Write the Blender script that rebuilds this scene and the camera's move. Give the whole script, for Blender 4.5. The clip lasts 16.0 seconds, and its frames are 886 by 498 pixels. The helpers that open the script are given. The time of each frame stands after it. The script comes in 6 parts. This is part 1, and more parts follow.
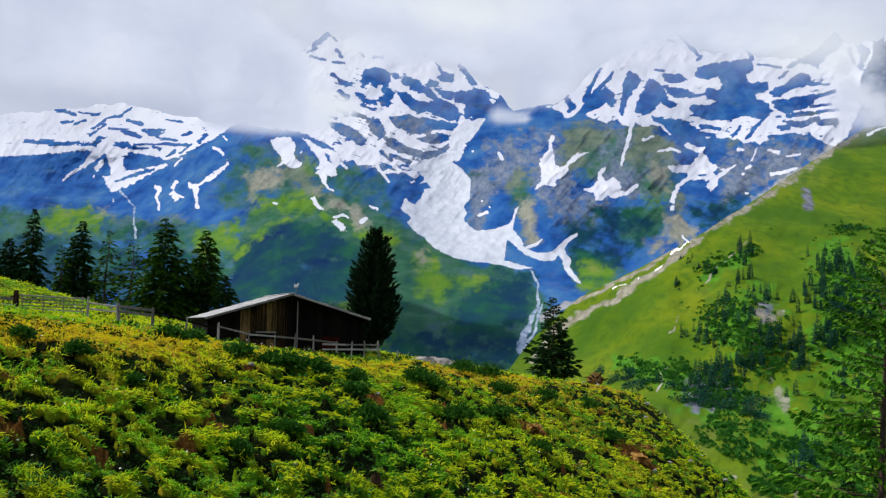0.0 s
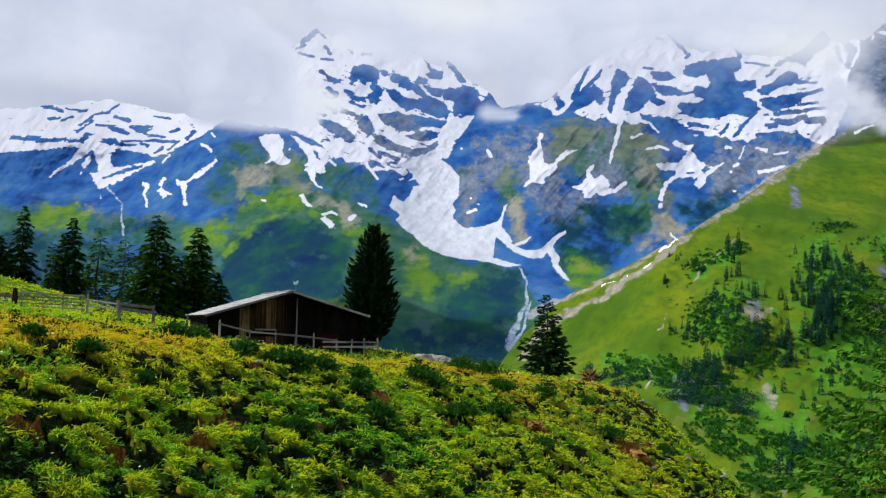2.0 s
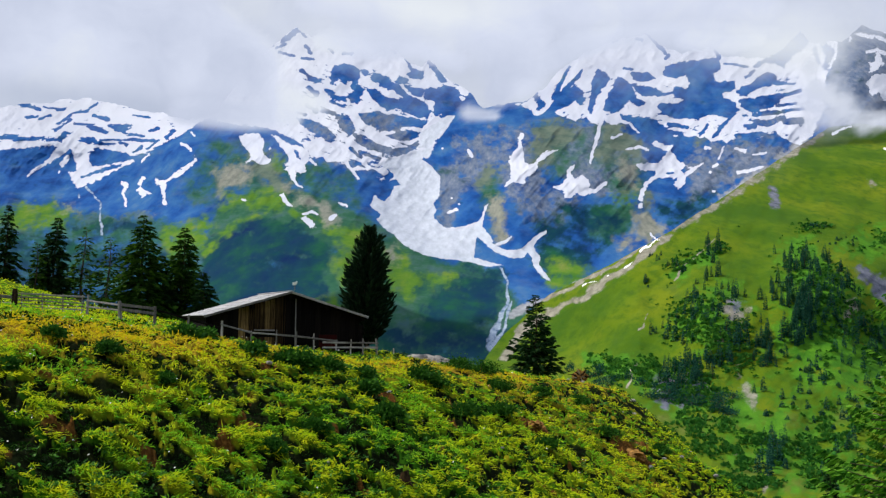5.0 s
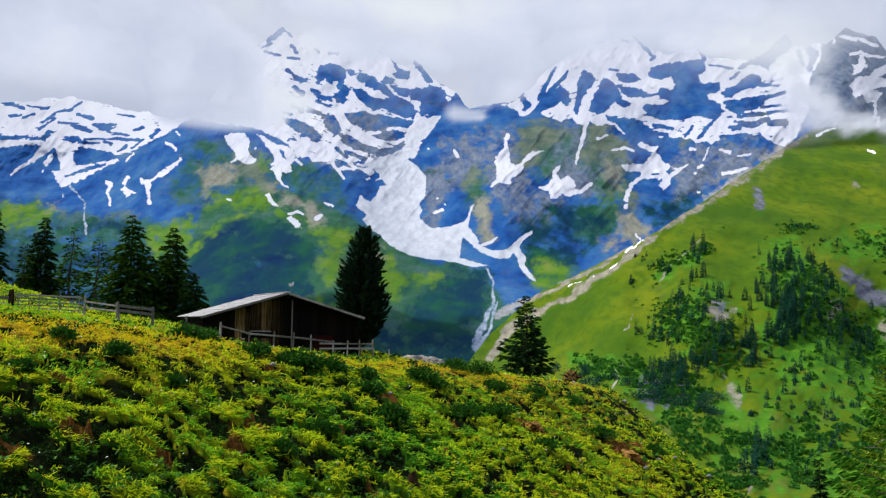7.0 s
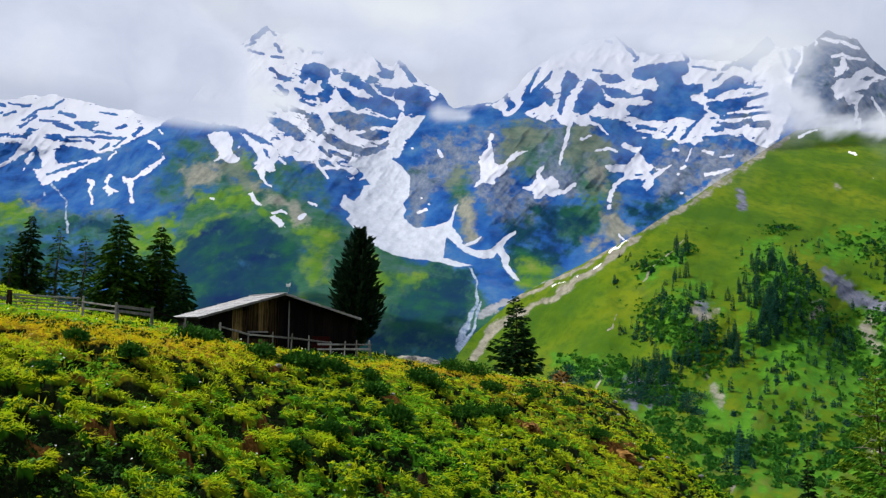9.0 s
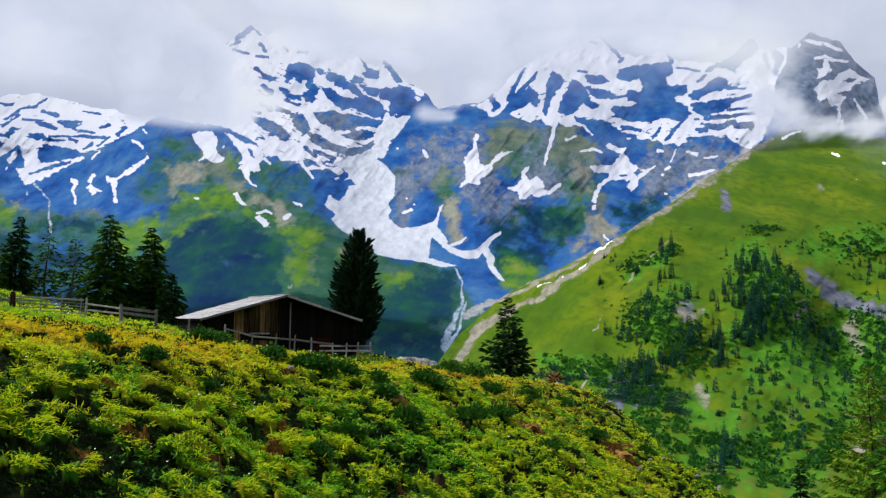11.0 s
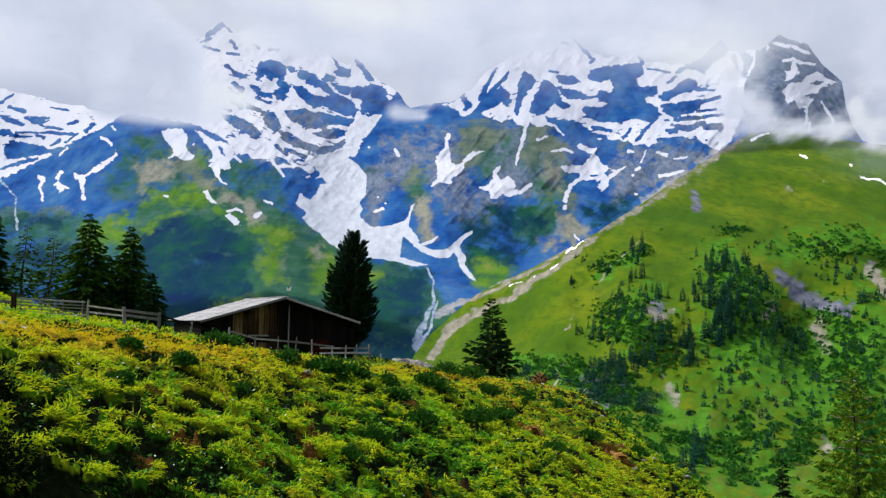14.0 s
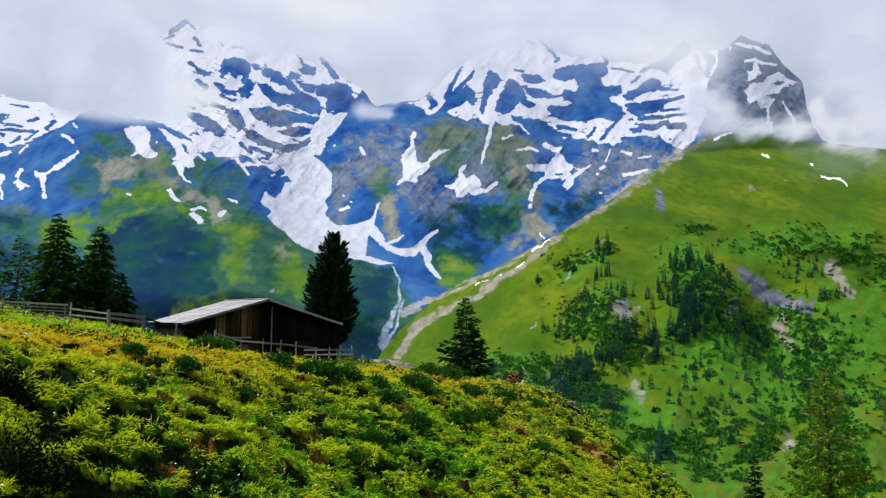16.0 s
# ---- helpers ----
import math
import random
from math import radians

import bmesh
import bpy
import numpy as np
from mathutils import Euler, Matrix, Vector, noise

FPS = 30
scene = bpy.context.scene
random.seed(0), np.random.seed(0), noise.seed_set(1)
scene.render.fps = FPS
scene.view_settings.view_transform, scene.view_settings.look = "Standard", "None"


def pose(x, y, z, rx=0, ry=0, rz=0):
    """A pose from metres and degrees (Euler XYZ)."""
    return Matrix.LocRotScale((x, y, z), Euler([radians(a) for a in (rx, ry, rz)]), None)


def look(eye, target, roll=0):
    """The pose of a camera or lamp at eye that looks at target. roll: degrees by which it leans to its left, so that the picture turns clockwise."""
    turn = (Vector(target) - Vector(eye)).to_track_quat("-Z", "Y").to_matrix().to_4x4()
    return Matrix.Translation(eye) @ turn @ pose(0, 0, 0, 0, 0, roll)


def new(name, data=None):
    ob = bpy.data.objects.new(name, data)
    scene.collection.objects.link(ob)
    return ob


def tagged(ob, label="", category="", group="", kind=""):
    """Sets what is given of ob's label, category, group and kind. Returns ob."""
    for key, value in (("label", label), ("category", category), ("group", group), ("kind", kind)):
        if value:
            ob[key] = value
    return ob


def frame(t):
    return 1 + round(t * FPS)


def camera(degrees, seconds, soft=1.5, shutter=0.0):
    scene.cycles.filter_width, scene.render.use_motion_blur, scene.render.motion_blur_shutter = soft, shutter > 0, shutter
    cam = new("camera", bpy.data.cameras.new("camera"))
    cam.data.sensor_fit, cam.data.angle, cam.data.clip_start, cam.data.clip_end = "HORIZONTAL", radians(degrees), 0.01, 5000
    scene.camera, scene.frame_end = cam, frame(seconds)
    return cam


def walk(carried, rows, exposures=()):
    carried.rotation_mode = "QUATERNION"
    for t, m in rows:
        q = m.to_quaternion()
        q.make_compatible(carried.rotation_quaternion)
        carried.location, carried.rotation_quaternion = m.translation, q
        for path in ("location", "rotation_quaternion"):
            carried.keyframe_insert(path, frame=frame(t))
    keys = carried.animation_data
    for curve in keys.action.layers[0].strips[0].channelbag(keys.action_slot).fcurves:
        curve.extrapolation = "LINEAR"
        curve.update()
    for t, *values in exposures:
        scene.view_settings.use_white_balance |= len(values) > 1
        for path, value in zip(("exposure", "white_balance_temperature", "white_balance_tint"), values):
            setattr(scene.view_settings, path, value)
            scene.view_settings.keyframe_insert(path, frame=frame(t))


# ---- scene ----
cam = camera(47.8, 16.0, soft=1.3)
PATH = [
    (0, (3.228, 0.749, -0.189), (3.128, 2.74, -0.035), 0.8),
    (0.5, (3.082, 0.738, -0.188), (2.987, 2.729, -0.035), 0.8),
    (1, (2.916, 0.731, -0.188), (2.827, 2.723, -0.035), 0.9),
    (1.5, (2.758, 0.743, -0.182), (2.674, 2.736, -0.031), 0.8),
    (2, (2.591, 0.74, -0.191), (2.514, 2.733, -0.042), 0.8),
    (2.5, (2.401, 0.697, -0.194), (2.331, 2.691, -0.044), 0.9),
    (3, (2.197, 0.673, -0.195), (2.131, 2.667, -0.046), 0.9),
    (3.5, (2.017, 0.649, -0.189), (1.958, 2.643, -0.04), 0.8),
    (6, (1.277, 0.397, -0.149), (1.252, 2.391, 0.0), 0.8),
    (6.5, (1.113, 0.384, -0.139), (1.095, 2.378, 0.01), 0.8),
    (7, (0.956, 0.32, -0.123), (0.947, 2.315, 0.027), 0.8),
    (7.5, (0.792, 0.28, -0.111), (0.792, 2.275, 0.039), 0.8),
    (8, (0.607, 0.19, -0.104), (0.615, 2.184, 0.046), 0.8),
    (8.5, (0.406, 0.141, -0.087), (0.422, 2.135, 0.063), 0.9),
    (9, (0.199, 0.07, -0.067), (0.223, 2.065, 0.083), 0.9),
    (11.5, (-0.97, -0.269, 0.017), (-0.908, 1.724, 0.168), 0.9),
    (12, (-1.213, -0.325, 0.041), (-1.143, 1.668, 0.191), 0.9),
    (12.5, (-1.483, -0.404, 0.057), (-1.404, 1.589, 0.208), 0.9),
    (13, (-1.757, -0.452, 0.065), (-1.668, 1.541, 0.215), 0.9),
    (13.5, (-2.047, -0.492, 0.091), (-1.946, 1.5, 0.242), 1.0),
    (14, (-2.333, -0.541, 0.155), (-2.22, 1.45, 0.305), 1.0),
    (14.5, (-2.616, -0.583, 0.202), (-2.49, 1.408, 0.351), 1.0),
    (15, (-2.88, -0.604, 0.237), (-2.737, 1.385, 0.386), 0.9),
    (15.5, (-3.104, -0.671, 0.27), (-2.944, 1.317, 0.418), 0.9),
    (16, (-3.351, -0.701, 0.299), (-3.169, 1.285, 0.447), 0.8),
]
walk(cam, [(t, look(eye, target, roll)) for t, eye, target, roll in PATH])


# ---- world, sun ----
def nodes_of(tree):
    """Helpers for building node trees: add a node, link two sockets."""
    def add(kind, operation="", data_type="", interpolation_type="", attribute_name=""):
        n = tree.nodes.new(kind)
        if operation:
            n.operation = operation
        if data_type:
            n.data_type = data_type
        if interpolation_type:
            n.interpolation_type = interpolation_type
        if attribute_name:
            n.attribute_name = attribute_name
        return n
    return add, tree.links.new


SUN_TO = Vector((-0.61, 0.13, 0.78)).normalized()
sky_world = bpy.data.worlds.new("overcast_sky")
scene.world = sky_world
sky_world.use_nodes = True
wt = sky_world.node_tree
wt.nodes.clear()
add, link = nodes_of(wt)
sky = add("ShaderNodeTexSky")
sky.sky_type, sky.sun_disc = "NISHITA", False
sky.sun_elevation = math.asin(SUN_TO.z)
sky.sun_rotation = math.atan2(SUN_TO.x, SUN_TO.y)
bg_sky = add("ShaderNodeBackground")
bg_sky.inputs["Strength"].default_value = 0.10
link(sky.outputs[0], bg_sky.inputs["Color"])
tc = add("ShaderNodeTexCoord")
mp = add("ShaderNodeMapping")
mp.inputs["Scale"].default_value = (1.0, 1.0, 2.2)
link(tc.outputs["Generated"], mp.inputs["Vector"])
n1 = add("ShaderNodeTexNoise")
n1.inputs["Scale"].default_value = 3.1
n1.inputs["Detail"].default_value = 7.0
n1.inputs["Roughness"].default_value = 0.55
link(mp.outputs[0], n1.inputs["Vector"])
cr = add("ShaderNodeValToRGB")
cr.color_ramp.elements[0].position = 0.30
cr.color_ramp.elements[0].color = (0.58, 0.64, 0.83, 1)
cr.color_ramp.elements[1].position = 0.66
cr.color_ramp.elements[1].color = (0.82, 0.87, 1.0, 1)
link(n1.outputs["Fac"], cr.inputs["Fac"])
bg_cloud = add("ShaderNodeBackground")
bg_cloud.inputs["Strength"].default_value = 0.80
link(cr.outputs["Color"], bg_cloud.inputs["Color"])
mixw = add("ShaderNodeMixShader")
mixw.inputs["Fac"].default_value = 0.88
link(bg_sky.outputs[0], mixw.inputs[1])
link(bg_cloud.outputs[0], mixw.inputs[2])
out = add("ShaderNodeOutputWorld")
link(mixw.outputs[0], out.inputs["Surface"])

sun_data = bpy.data.lights.new("sun", "SUN")
sun_data.energy, sun_data.angle, sun_data.color = 4.5, radians(3.0), (1.0, 0.95, 0.84)
sun = new("sun", sun_data)
sun.matrix_world = look(SUN_TO * 100, (0, 0, 0))


# ---- numeric helpers ----
def smooth(e0, e1, v):
    k = np.clip((v - e0) / (e1 - e0), 0, 1)
    return k * k * (3 - 2 * k)


def lattice(ix, iy, seed):
    h = (ix.astype(np.int64) * 374761393 + iy.astype(np.int64) * 668265263 + seed * 974634777) & 0xFFFFFFFF
    h = ((h ^ (h >> 13)) * 1274126177) & 0xFFFFFFFF
    h = ((h ^ (h >> 16)) * 2246822519) & 0xFFFFFFFF
    return ((h ^ (h >> 15)) & 0xFFFFFF) / float(0xFFFFFF)


def vnoise(x, y, seed=0):
    """Value noise, 0 to 1."""
    x, y = np.asarray(x, float), np.asarray(y, float)
    ix, iy = np.floor(x), np.floor(y)
    fx, fy = x - ix, y - iy
    fx, fy = fx * fx * fx * (fx * (fx * 6 - 15) + 10), fy * fy * fy * (fy * (fy * 6 - 15) + 10)
    a, b = lattice(ix, iy, seed), lattice(ix + 1, iy, seed)
    c, d = lattice(ix, iy + 1, seed), lattice(ix + 1, iy + 1, seed)
    return (a + (b - a) * fx) * (1 - fy) + (c + (d - c) * fx) * fy


def fbm(x, y, seed=0, octaves=5, gain=0.5):
    """Layered noise about 0, roughly -1 to 1."""
    total, amp, norm = 0.0, 1.0, 0.0
    x, y = np.asarray(x, float), np.asarray(y, float)
    for k in range(octaves):
        total = total + amp * (vnoise(x, y, seed + k * 17) * 2 - 1)
        norm += amp
        amp *= gain
        x, y = x * 1.93 + y * 0.51 + 3.7, y * 1.93 - x * 0.27 + 9.1
    return total / norm


def ridged(x, y, seed=0, octaves=4, gain=0.55):
    """Sharp-crested noise, 0 to 1."""
    total, amp, norm = 0.0, 1.0, 0.0
    for k in range(octaves):
        total = total + amp * (1 - np.abs(vnoise(x, y, seed + k * 13) * 2 - 1))
        norm += amp
        amp *= gain
        x, y = x * 2.03 + 5.2, y * 2.03 + 1.3
    return total / norm


def stroke(u, v, *pts):
    """A band through points (u, v, half width): 1 on its line, 0.5 on its edge, 0 outside."""
    best = np.zeros_like(u)
    if len(pts) == 1:
        pts = (pts[0], pts[0])
    for (u0, v0, w0), (u1, v1, w1) in zip(pts, pts[1:]):
        du, dv = u1 - u0, v1 - v0
        k = np.clip(((u - u0) * du + (v - v0) * dv) / max(du * du + dv * dv, 1e-6), 0, 1)
        d = np.hypot(u - u0 - k * du, v - v0 - k * dv)
        w = w0 + (w1 - w0) * k
        best = np.maximum(best, 1 - 0.5 * d / w)
    return np.clip(best, 0, 1)


def area(u, v, soft, *pts):
    """A patch with straight sides through points (u, v): 0.5 on its edge, 1 well inside, 0 outside; soft: half width of the edge."""
    p = np.array(pts, float)
    q = np.roll(p, -1, axis=0)
    out = np.zeros_like(u)
    m = 2 * soft
    box_ = (u > p[:, 0].min() - m) & (u < p[:, 0].max() + m) & (v > p[:, 1].min() - m) & (v < p[:, 1].max() + m)
    a, b = u[box_], v[box_]
    if not a.size:
        return out
    inside = np.zeros(a.shape, bool)
    best = np.full(a.shape, 1e9)
    for (u0, v0), (u1, v1) in zip(p, q):
        du, dv = u1 - u0, v1 - v0
        k = np.clip(((a - u0) * du + (b - v0) * dv) / max(du * du + dv * dv, 1e-6), 0, 1)
        best = np.minimum(best, np.hypot(a - u0 - k * du, b - v0 - k * dv))
        if abs(dv) > 1e-9:
            inside ^= ((v0 > b) != (v1 > b)) & (a < u0 + (b - v0) * du / dv)
    out[box_] = np.clip(0.5 + np.where(inside, best, -best) / (2 * soft), 0, 1)
    return out


def grid_mesh(name, verts, rows, cols, flip=False):
    """A sheet of quads from rows x cols points."""
    i = np.arange(rows - 1)[:, None] * cols + np.arange(cols - 1)[None, :]
    quads = np.stack([i, i + 1, i + 1 + cols, i + cols], -1).reshape(-1, 4)
    if flip:
        quads = quads[:, ::-1]
    return array_mesh(name, verts.reshape(-1, 3), quads)


def array_mesh(name, verts, faces, smooth_faces=True):
    me = bpy.data.meshes.new(name)
    faces = np.asarray(faces)
    n, k = faces.shape
    me.vertices.add(len(verts))
    me.vertices.foreach_set("co", np.asarray(verts, np.float32).ravel())
    me.loops.add(n * k)
    me.loops.foreach_set("vertex_index", faces.astype(np.int32).ravel())
    me.polygons.add(n)
    me.polygons.foreach_set("loop_start", np.arange(0, n * k, k, dtype=np.int32))
    me.polygons.foreach_set("use_smooth", np.full(n, smooth_faces, bool))
    me.update(calc_edges=True)
    return me


def mark(me, **fields):
    """Per-point material masks."""
    for key, values in fields.items():
        at = me.attributes.new(key, "FLOAT", "POINT")
        at.data.foreach_set("value", np.asarray(values, np.float32).ravel())
    return me


# ---- materials ----
def material(name):
    m = bpy.data.materials.new(name)
    m.use_nodes = True
    t = m.node_tree
    t.nodes.clear()
    a, l = nodes_of(t)
    o = a("ShaderNodeOutputMaterial")
    b = a("ShaderNodeBsdfPrincipled")
    b.inputs["Roughness"].default_value = 0.9
    b.inputs["Specular IOR Level"].default_value = 0.06
    l(b.outputs[0], o.inputs["Surface"])
    return m, a, l, b, o


def noise_node(a, l, scale, detail=5.0, rough=0.55, stretch=None, source="Object"):
    t = a("ShaderNodeTexCoord")
    n = a("ShaderNodeTexNoise")
    n.inputs["Scale"].default_value = scale
    n.inputs["Detail"].default_value = detail
    n.inputs["Roughness"].default_value = rough
    if stretch:
        m = a("ShaderNodeMapping")
        m.inputs["Scale"].default_value = stretch
        l(t.outputs[source], m.inputs["Vector"])
        l(m.outputs[0], n.inputs["Vector"])
    else:
        l(t.outputs[source], n.inputs["Vector"])
    return n.outputs["Fac"]


def ramp(a, l, fac, *stops):
    r = a("ShaderNodeValToRGB")
    e = r.color_ramp.elements
    while len(e) < len(stops):
        e.new(0.5)
    for el, (p, c) in zip(e, stops):
        el.position, el.color = p, (*c, 1)
    l(fac, r.inputs["Fac"])
    return r.outputs["Color"]


def mixed(a, l, fac, c1, c2):
    m = a("ShaderNodeMix", data_type="RGBA")
    l(fac, m.inputs["Factor"])
    for c, s in ((c1, m.inputs[6]), (c2, m.inputs[7])):
        if isinstance(c, tuple):
            s.default_value = (*c, 1)
        else:
            l(c, s)
    return m.outputs[2]


def edge(a, l, key, grain, k=0.5, soft=0.06, mid=0.5):
    """A mask of that name, its edge roughened by a grain, as a sharp factor."""
    at = a("ShaderNodeAttribute", attribute_name=key)
    s = a("ShaderNodeMath", operation="MULTIPLY_ADD")
    l(grain, s.inputs[0])
    s.inputs[1].default_value = k
    l(at.outputs["Fac"], s.inputs[2])
    r = a("ShaderNodeMapRange", interpolation_type="SMOOTHSTEP")
    r.inputs["From Min"].default_value = mid + k * 0.5 - soft
    r.inputs["From Max"].default_value = mid + k * 0.5 + soft
    l(s.outputs[0], r.inputs["Value"])
    return r.outputs["Result"]


def bump(a, l, b, height, strength, distance):
    n = a("ShaderNodeBump")
    n.inputs["Strength"].default_value = strength
    n.inputs["Distance"].default_value = distance
    l(height, n.inputs["Height"])
    l(n.outputs[0], b.inputs["Normal"])


def mountain_material():
    m, a, l, b, o = material("hazy_alpine_rock_snow")
    g1 = noise_node(a, l, 0.012, 8, 0.58, (1, 0.45, 1))
    g2 = noise_node(a, l, 0.006, 6, 0.6, (1, 0.45, 1))
    g3 = noise_node(a, l, 0.06, 8, 0.7, (1, 0.4, 0.35))
    g4 = noise_node(a, l, 0.16, 4, 0.6, (0.7, 1, 1.3))
    g5 = noise_node(a, l, 0.022, 6, 0.65, (0.7, 0.22, 1.4))
    # blue of the distance haze is put into rock, pale ground and turf
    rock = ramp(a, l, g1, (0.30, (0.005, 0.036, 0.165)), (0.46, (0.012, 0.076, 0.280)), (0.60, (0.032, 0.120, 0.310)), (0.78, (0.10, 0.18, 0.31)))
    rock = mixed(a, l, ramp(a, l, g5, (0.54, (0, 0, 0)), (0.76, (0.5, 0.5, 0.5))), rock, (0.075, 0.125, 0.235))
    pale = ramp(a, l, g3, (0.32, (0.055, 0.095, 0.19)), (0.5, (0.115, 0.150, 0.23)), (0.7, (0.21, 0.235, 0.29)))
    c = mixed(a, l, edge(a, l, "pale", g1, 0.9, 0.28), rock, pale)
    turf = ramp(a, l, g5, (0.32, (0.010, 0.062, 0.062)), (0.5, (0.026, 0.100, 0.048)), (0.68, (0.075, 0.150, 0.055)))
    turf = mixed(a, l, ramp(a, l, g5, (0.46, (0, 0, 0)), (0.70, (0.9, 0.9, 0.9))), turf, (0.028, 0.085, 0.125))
    c = mixed(a, l, edge(a, l, "turf", g1, 0.8, 0.34), c, turf)
    # dark scrub tone, with the cloud shadow over the slope put into it
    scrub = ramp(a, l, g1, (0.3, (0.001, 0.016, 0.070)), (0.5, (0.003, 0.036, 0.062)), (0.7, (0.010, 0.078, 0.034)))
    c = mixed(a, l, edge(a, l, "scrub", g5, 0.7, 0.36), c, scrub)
    c = mixed(a, l, edge(a, l, "olive", g5, 0.8, 0.40), c, ramp(a, l, g5, (0.3, (0.055, 0.100, 0.085)), (0.7, (0.145, 0.175, 0.135))))
    # sunlit patches of turf, painted brighter
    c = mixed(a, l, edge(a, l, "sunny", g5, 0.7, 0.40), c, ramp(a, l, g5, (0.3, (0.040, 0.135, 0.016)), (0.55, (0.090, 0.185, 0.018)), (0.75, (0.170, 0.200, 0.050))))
    c = mixed(a, l, edge(a, l, "tan", g5, 0.8, 0.36), c, ramp(a, l, g3, (0.3, (0.13, 0.150, 0.13)), (0.7, (0.27, 0.27, 0.23))))
    c = mixed(a, l, edge(a, l, "scree", g3, 0.6, 0.16), c, ramp(a, l, g3, (0.3, (0.17, 0.19, 0.22)), (0.7, (0.34, 0.35, 0.38))))
    c = mixed(a, l, edge(a, l, "brook", g3, 0.9, 0.22), c, ramp(a, l, g3, (0.38, (0.09, 0.15, 0.26)), (0.62, (0.36, 0.43, 0.53))))
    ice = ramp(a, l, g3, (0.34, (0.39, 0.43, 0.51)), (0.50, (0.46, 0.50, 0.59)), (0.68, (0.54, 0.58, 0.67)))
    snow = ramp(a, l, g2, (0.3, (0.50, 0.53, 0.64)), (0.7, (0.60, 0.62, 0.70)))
    c = mixed(a, l, edge(a, l, "snow", g4, 0.30, 0.07), c, snow)
    c = mixed(a, l, edge(a, l, "ice", g3, 0.25, 0.09), c, ice)
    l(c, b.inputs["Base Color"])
    b.inputs["Roughness"].default_value = 0.95
    b.inputs["Specular IOR Level"].default_value = 0.05
    bump(a, l, b, g1, 0.07, 12.0)
    return m


def hill_material():
    m, a, l, b, o = material("hillside_turf")
    g1 = noise_node(a, l, 0.09, 9, 0.68, (1, 0.4, 1))
    g2 = noise_node(a, l, 0.012, 5, 0.55, (1, 0.5, 1))
    turf = ramp(a, l, g2, (0.33, (0.042, 0.100, 0.003)), (0.5, (0.078, 0.138, 0.003)), (0.66, (0.125, 0.168, 0.005)))
    dark = ramp(a, l, g1, (0.44, (0, 0, 0)), (0.66, (0.85, 0.85, 0.85)))
    c = mixed(a, l, dark, turf, (0.030, 0.090, 0.006))
    c = mixed(a, l, edge(a, l, "dry", g1, 0.9, 0.30), c, ramp(a, l, g1, (0.35, (0.045, 0.100, 0.010)), (0.65, (0.130, 0.155, 0.030))))
    c = mixed(a, l, edge(a, l, "rough", g1, 0.9, 0.25), c, ramp(a, l, g1, (0.35, (0.026, 0.115, 0.008)), (0.62, (0.070, 0.20, 0.010))))
    c = mixed(a, l, edge(a, l, "pale", g1, 1.0, 0.24), c, ramp(a, l, g1, (0.3, (0.10, 0.10, 0.075)), (0.7, (0.34, 0.32, 0.27))))
    c = mixed(a, l, edge(a, l, "slate", g1, 1.0, 0.20), c, ramp(a, l, g1, (0.35, (0.04, 0.05, 0.08)), (0.7, (0.20, 0.21, 0.27))))
    c = mixed(a, l, edge(a, l, "snow", g1, 0.4, 0.08), c, (0.90, 0.91, 0.94))
    l(c, b.inputs["Base Color"])
    bump(a, l, b, g1, 0.4, 3.0)
    return m


def meadow_material():
    m, a, l, b, o = material("meadow_soil_turf")
    g1 = noise_node(a, l, 1.3, 8, 0.65)
    g2 = noise_node(a, l, 0.16, 4, 0.5)
    g3 = noise_node(a, l, 7.0, 6, 0.7)
    turf = ramp(a, l, g1, (0.30, (0.020, 0.068, 0.002)), (0.44, (0.055, 0.120, 0.003)), (0.58, (0.125, 0.170, 0.004)), (0.74, (0.24, 0.22, 0.006)))
    gold = ramp(a, l, g3, (0.34, (0.13, 0.095, 0.007)), (0.66, (0.34, 0.23, 0.018)))
    lush = ramp(a, l, g3, (0.35, (0.008, 0.042, 0.002)), (0.65, (0.030, 0.100, 0.004)))
    c = mixed(a, l, ramp(a, l, g2, (0.40, (1, 1, 1)), (0.52, (0, 0, 0))), turf, lush)
    c = mixed(a, l, edge(a, l, "gold", g1, 0.9, 0.22), c, gold)
    # pits coloured near black: shade of the undercut steps put into the ground
    c = mixed(a, l, edge(a, l, "pit_shade", g3, 0.5, 0.16), c, ramp(a, l, g3, (0.35, (0.002, 0.004, 0.001)), (0.55, (0.005, 0.009, 0.002)), (0.72, (0.020, 0.024, 0.004))))
    c = mixed(a, l, edge(a, l, "soil", g1, 0.5, 0.10), c, ramp(a, l, g3, (0.3, (0.020, 0.010, 0.003)), (0.52, (0.10, 0.045, 0.010)), (0.72, (0.27, 0.13, 0.026))))
    c = mixed(a, l, edge(a, l, "track", g3, 0.3, 0.10), c, ramp(a, l, g3, (0.3, (0.30, 0.26, 0.20)), (0.7, (0.48, 0.43, 0.36))))
    l(c, b.inputs["Base Color"])
    b.inputs["Specular IOR Level"].default_value = 0.02
    bump(a, l, b, g3, 0.7, 0.08)
    return m


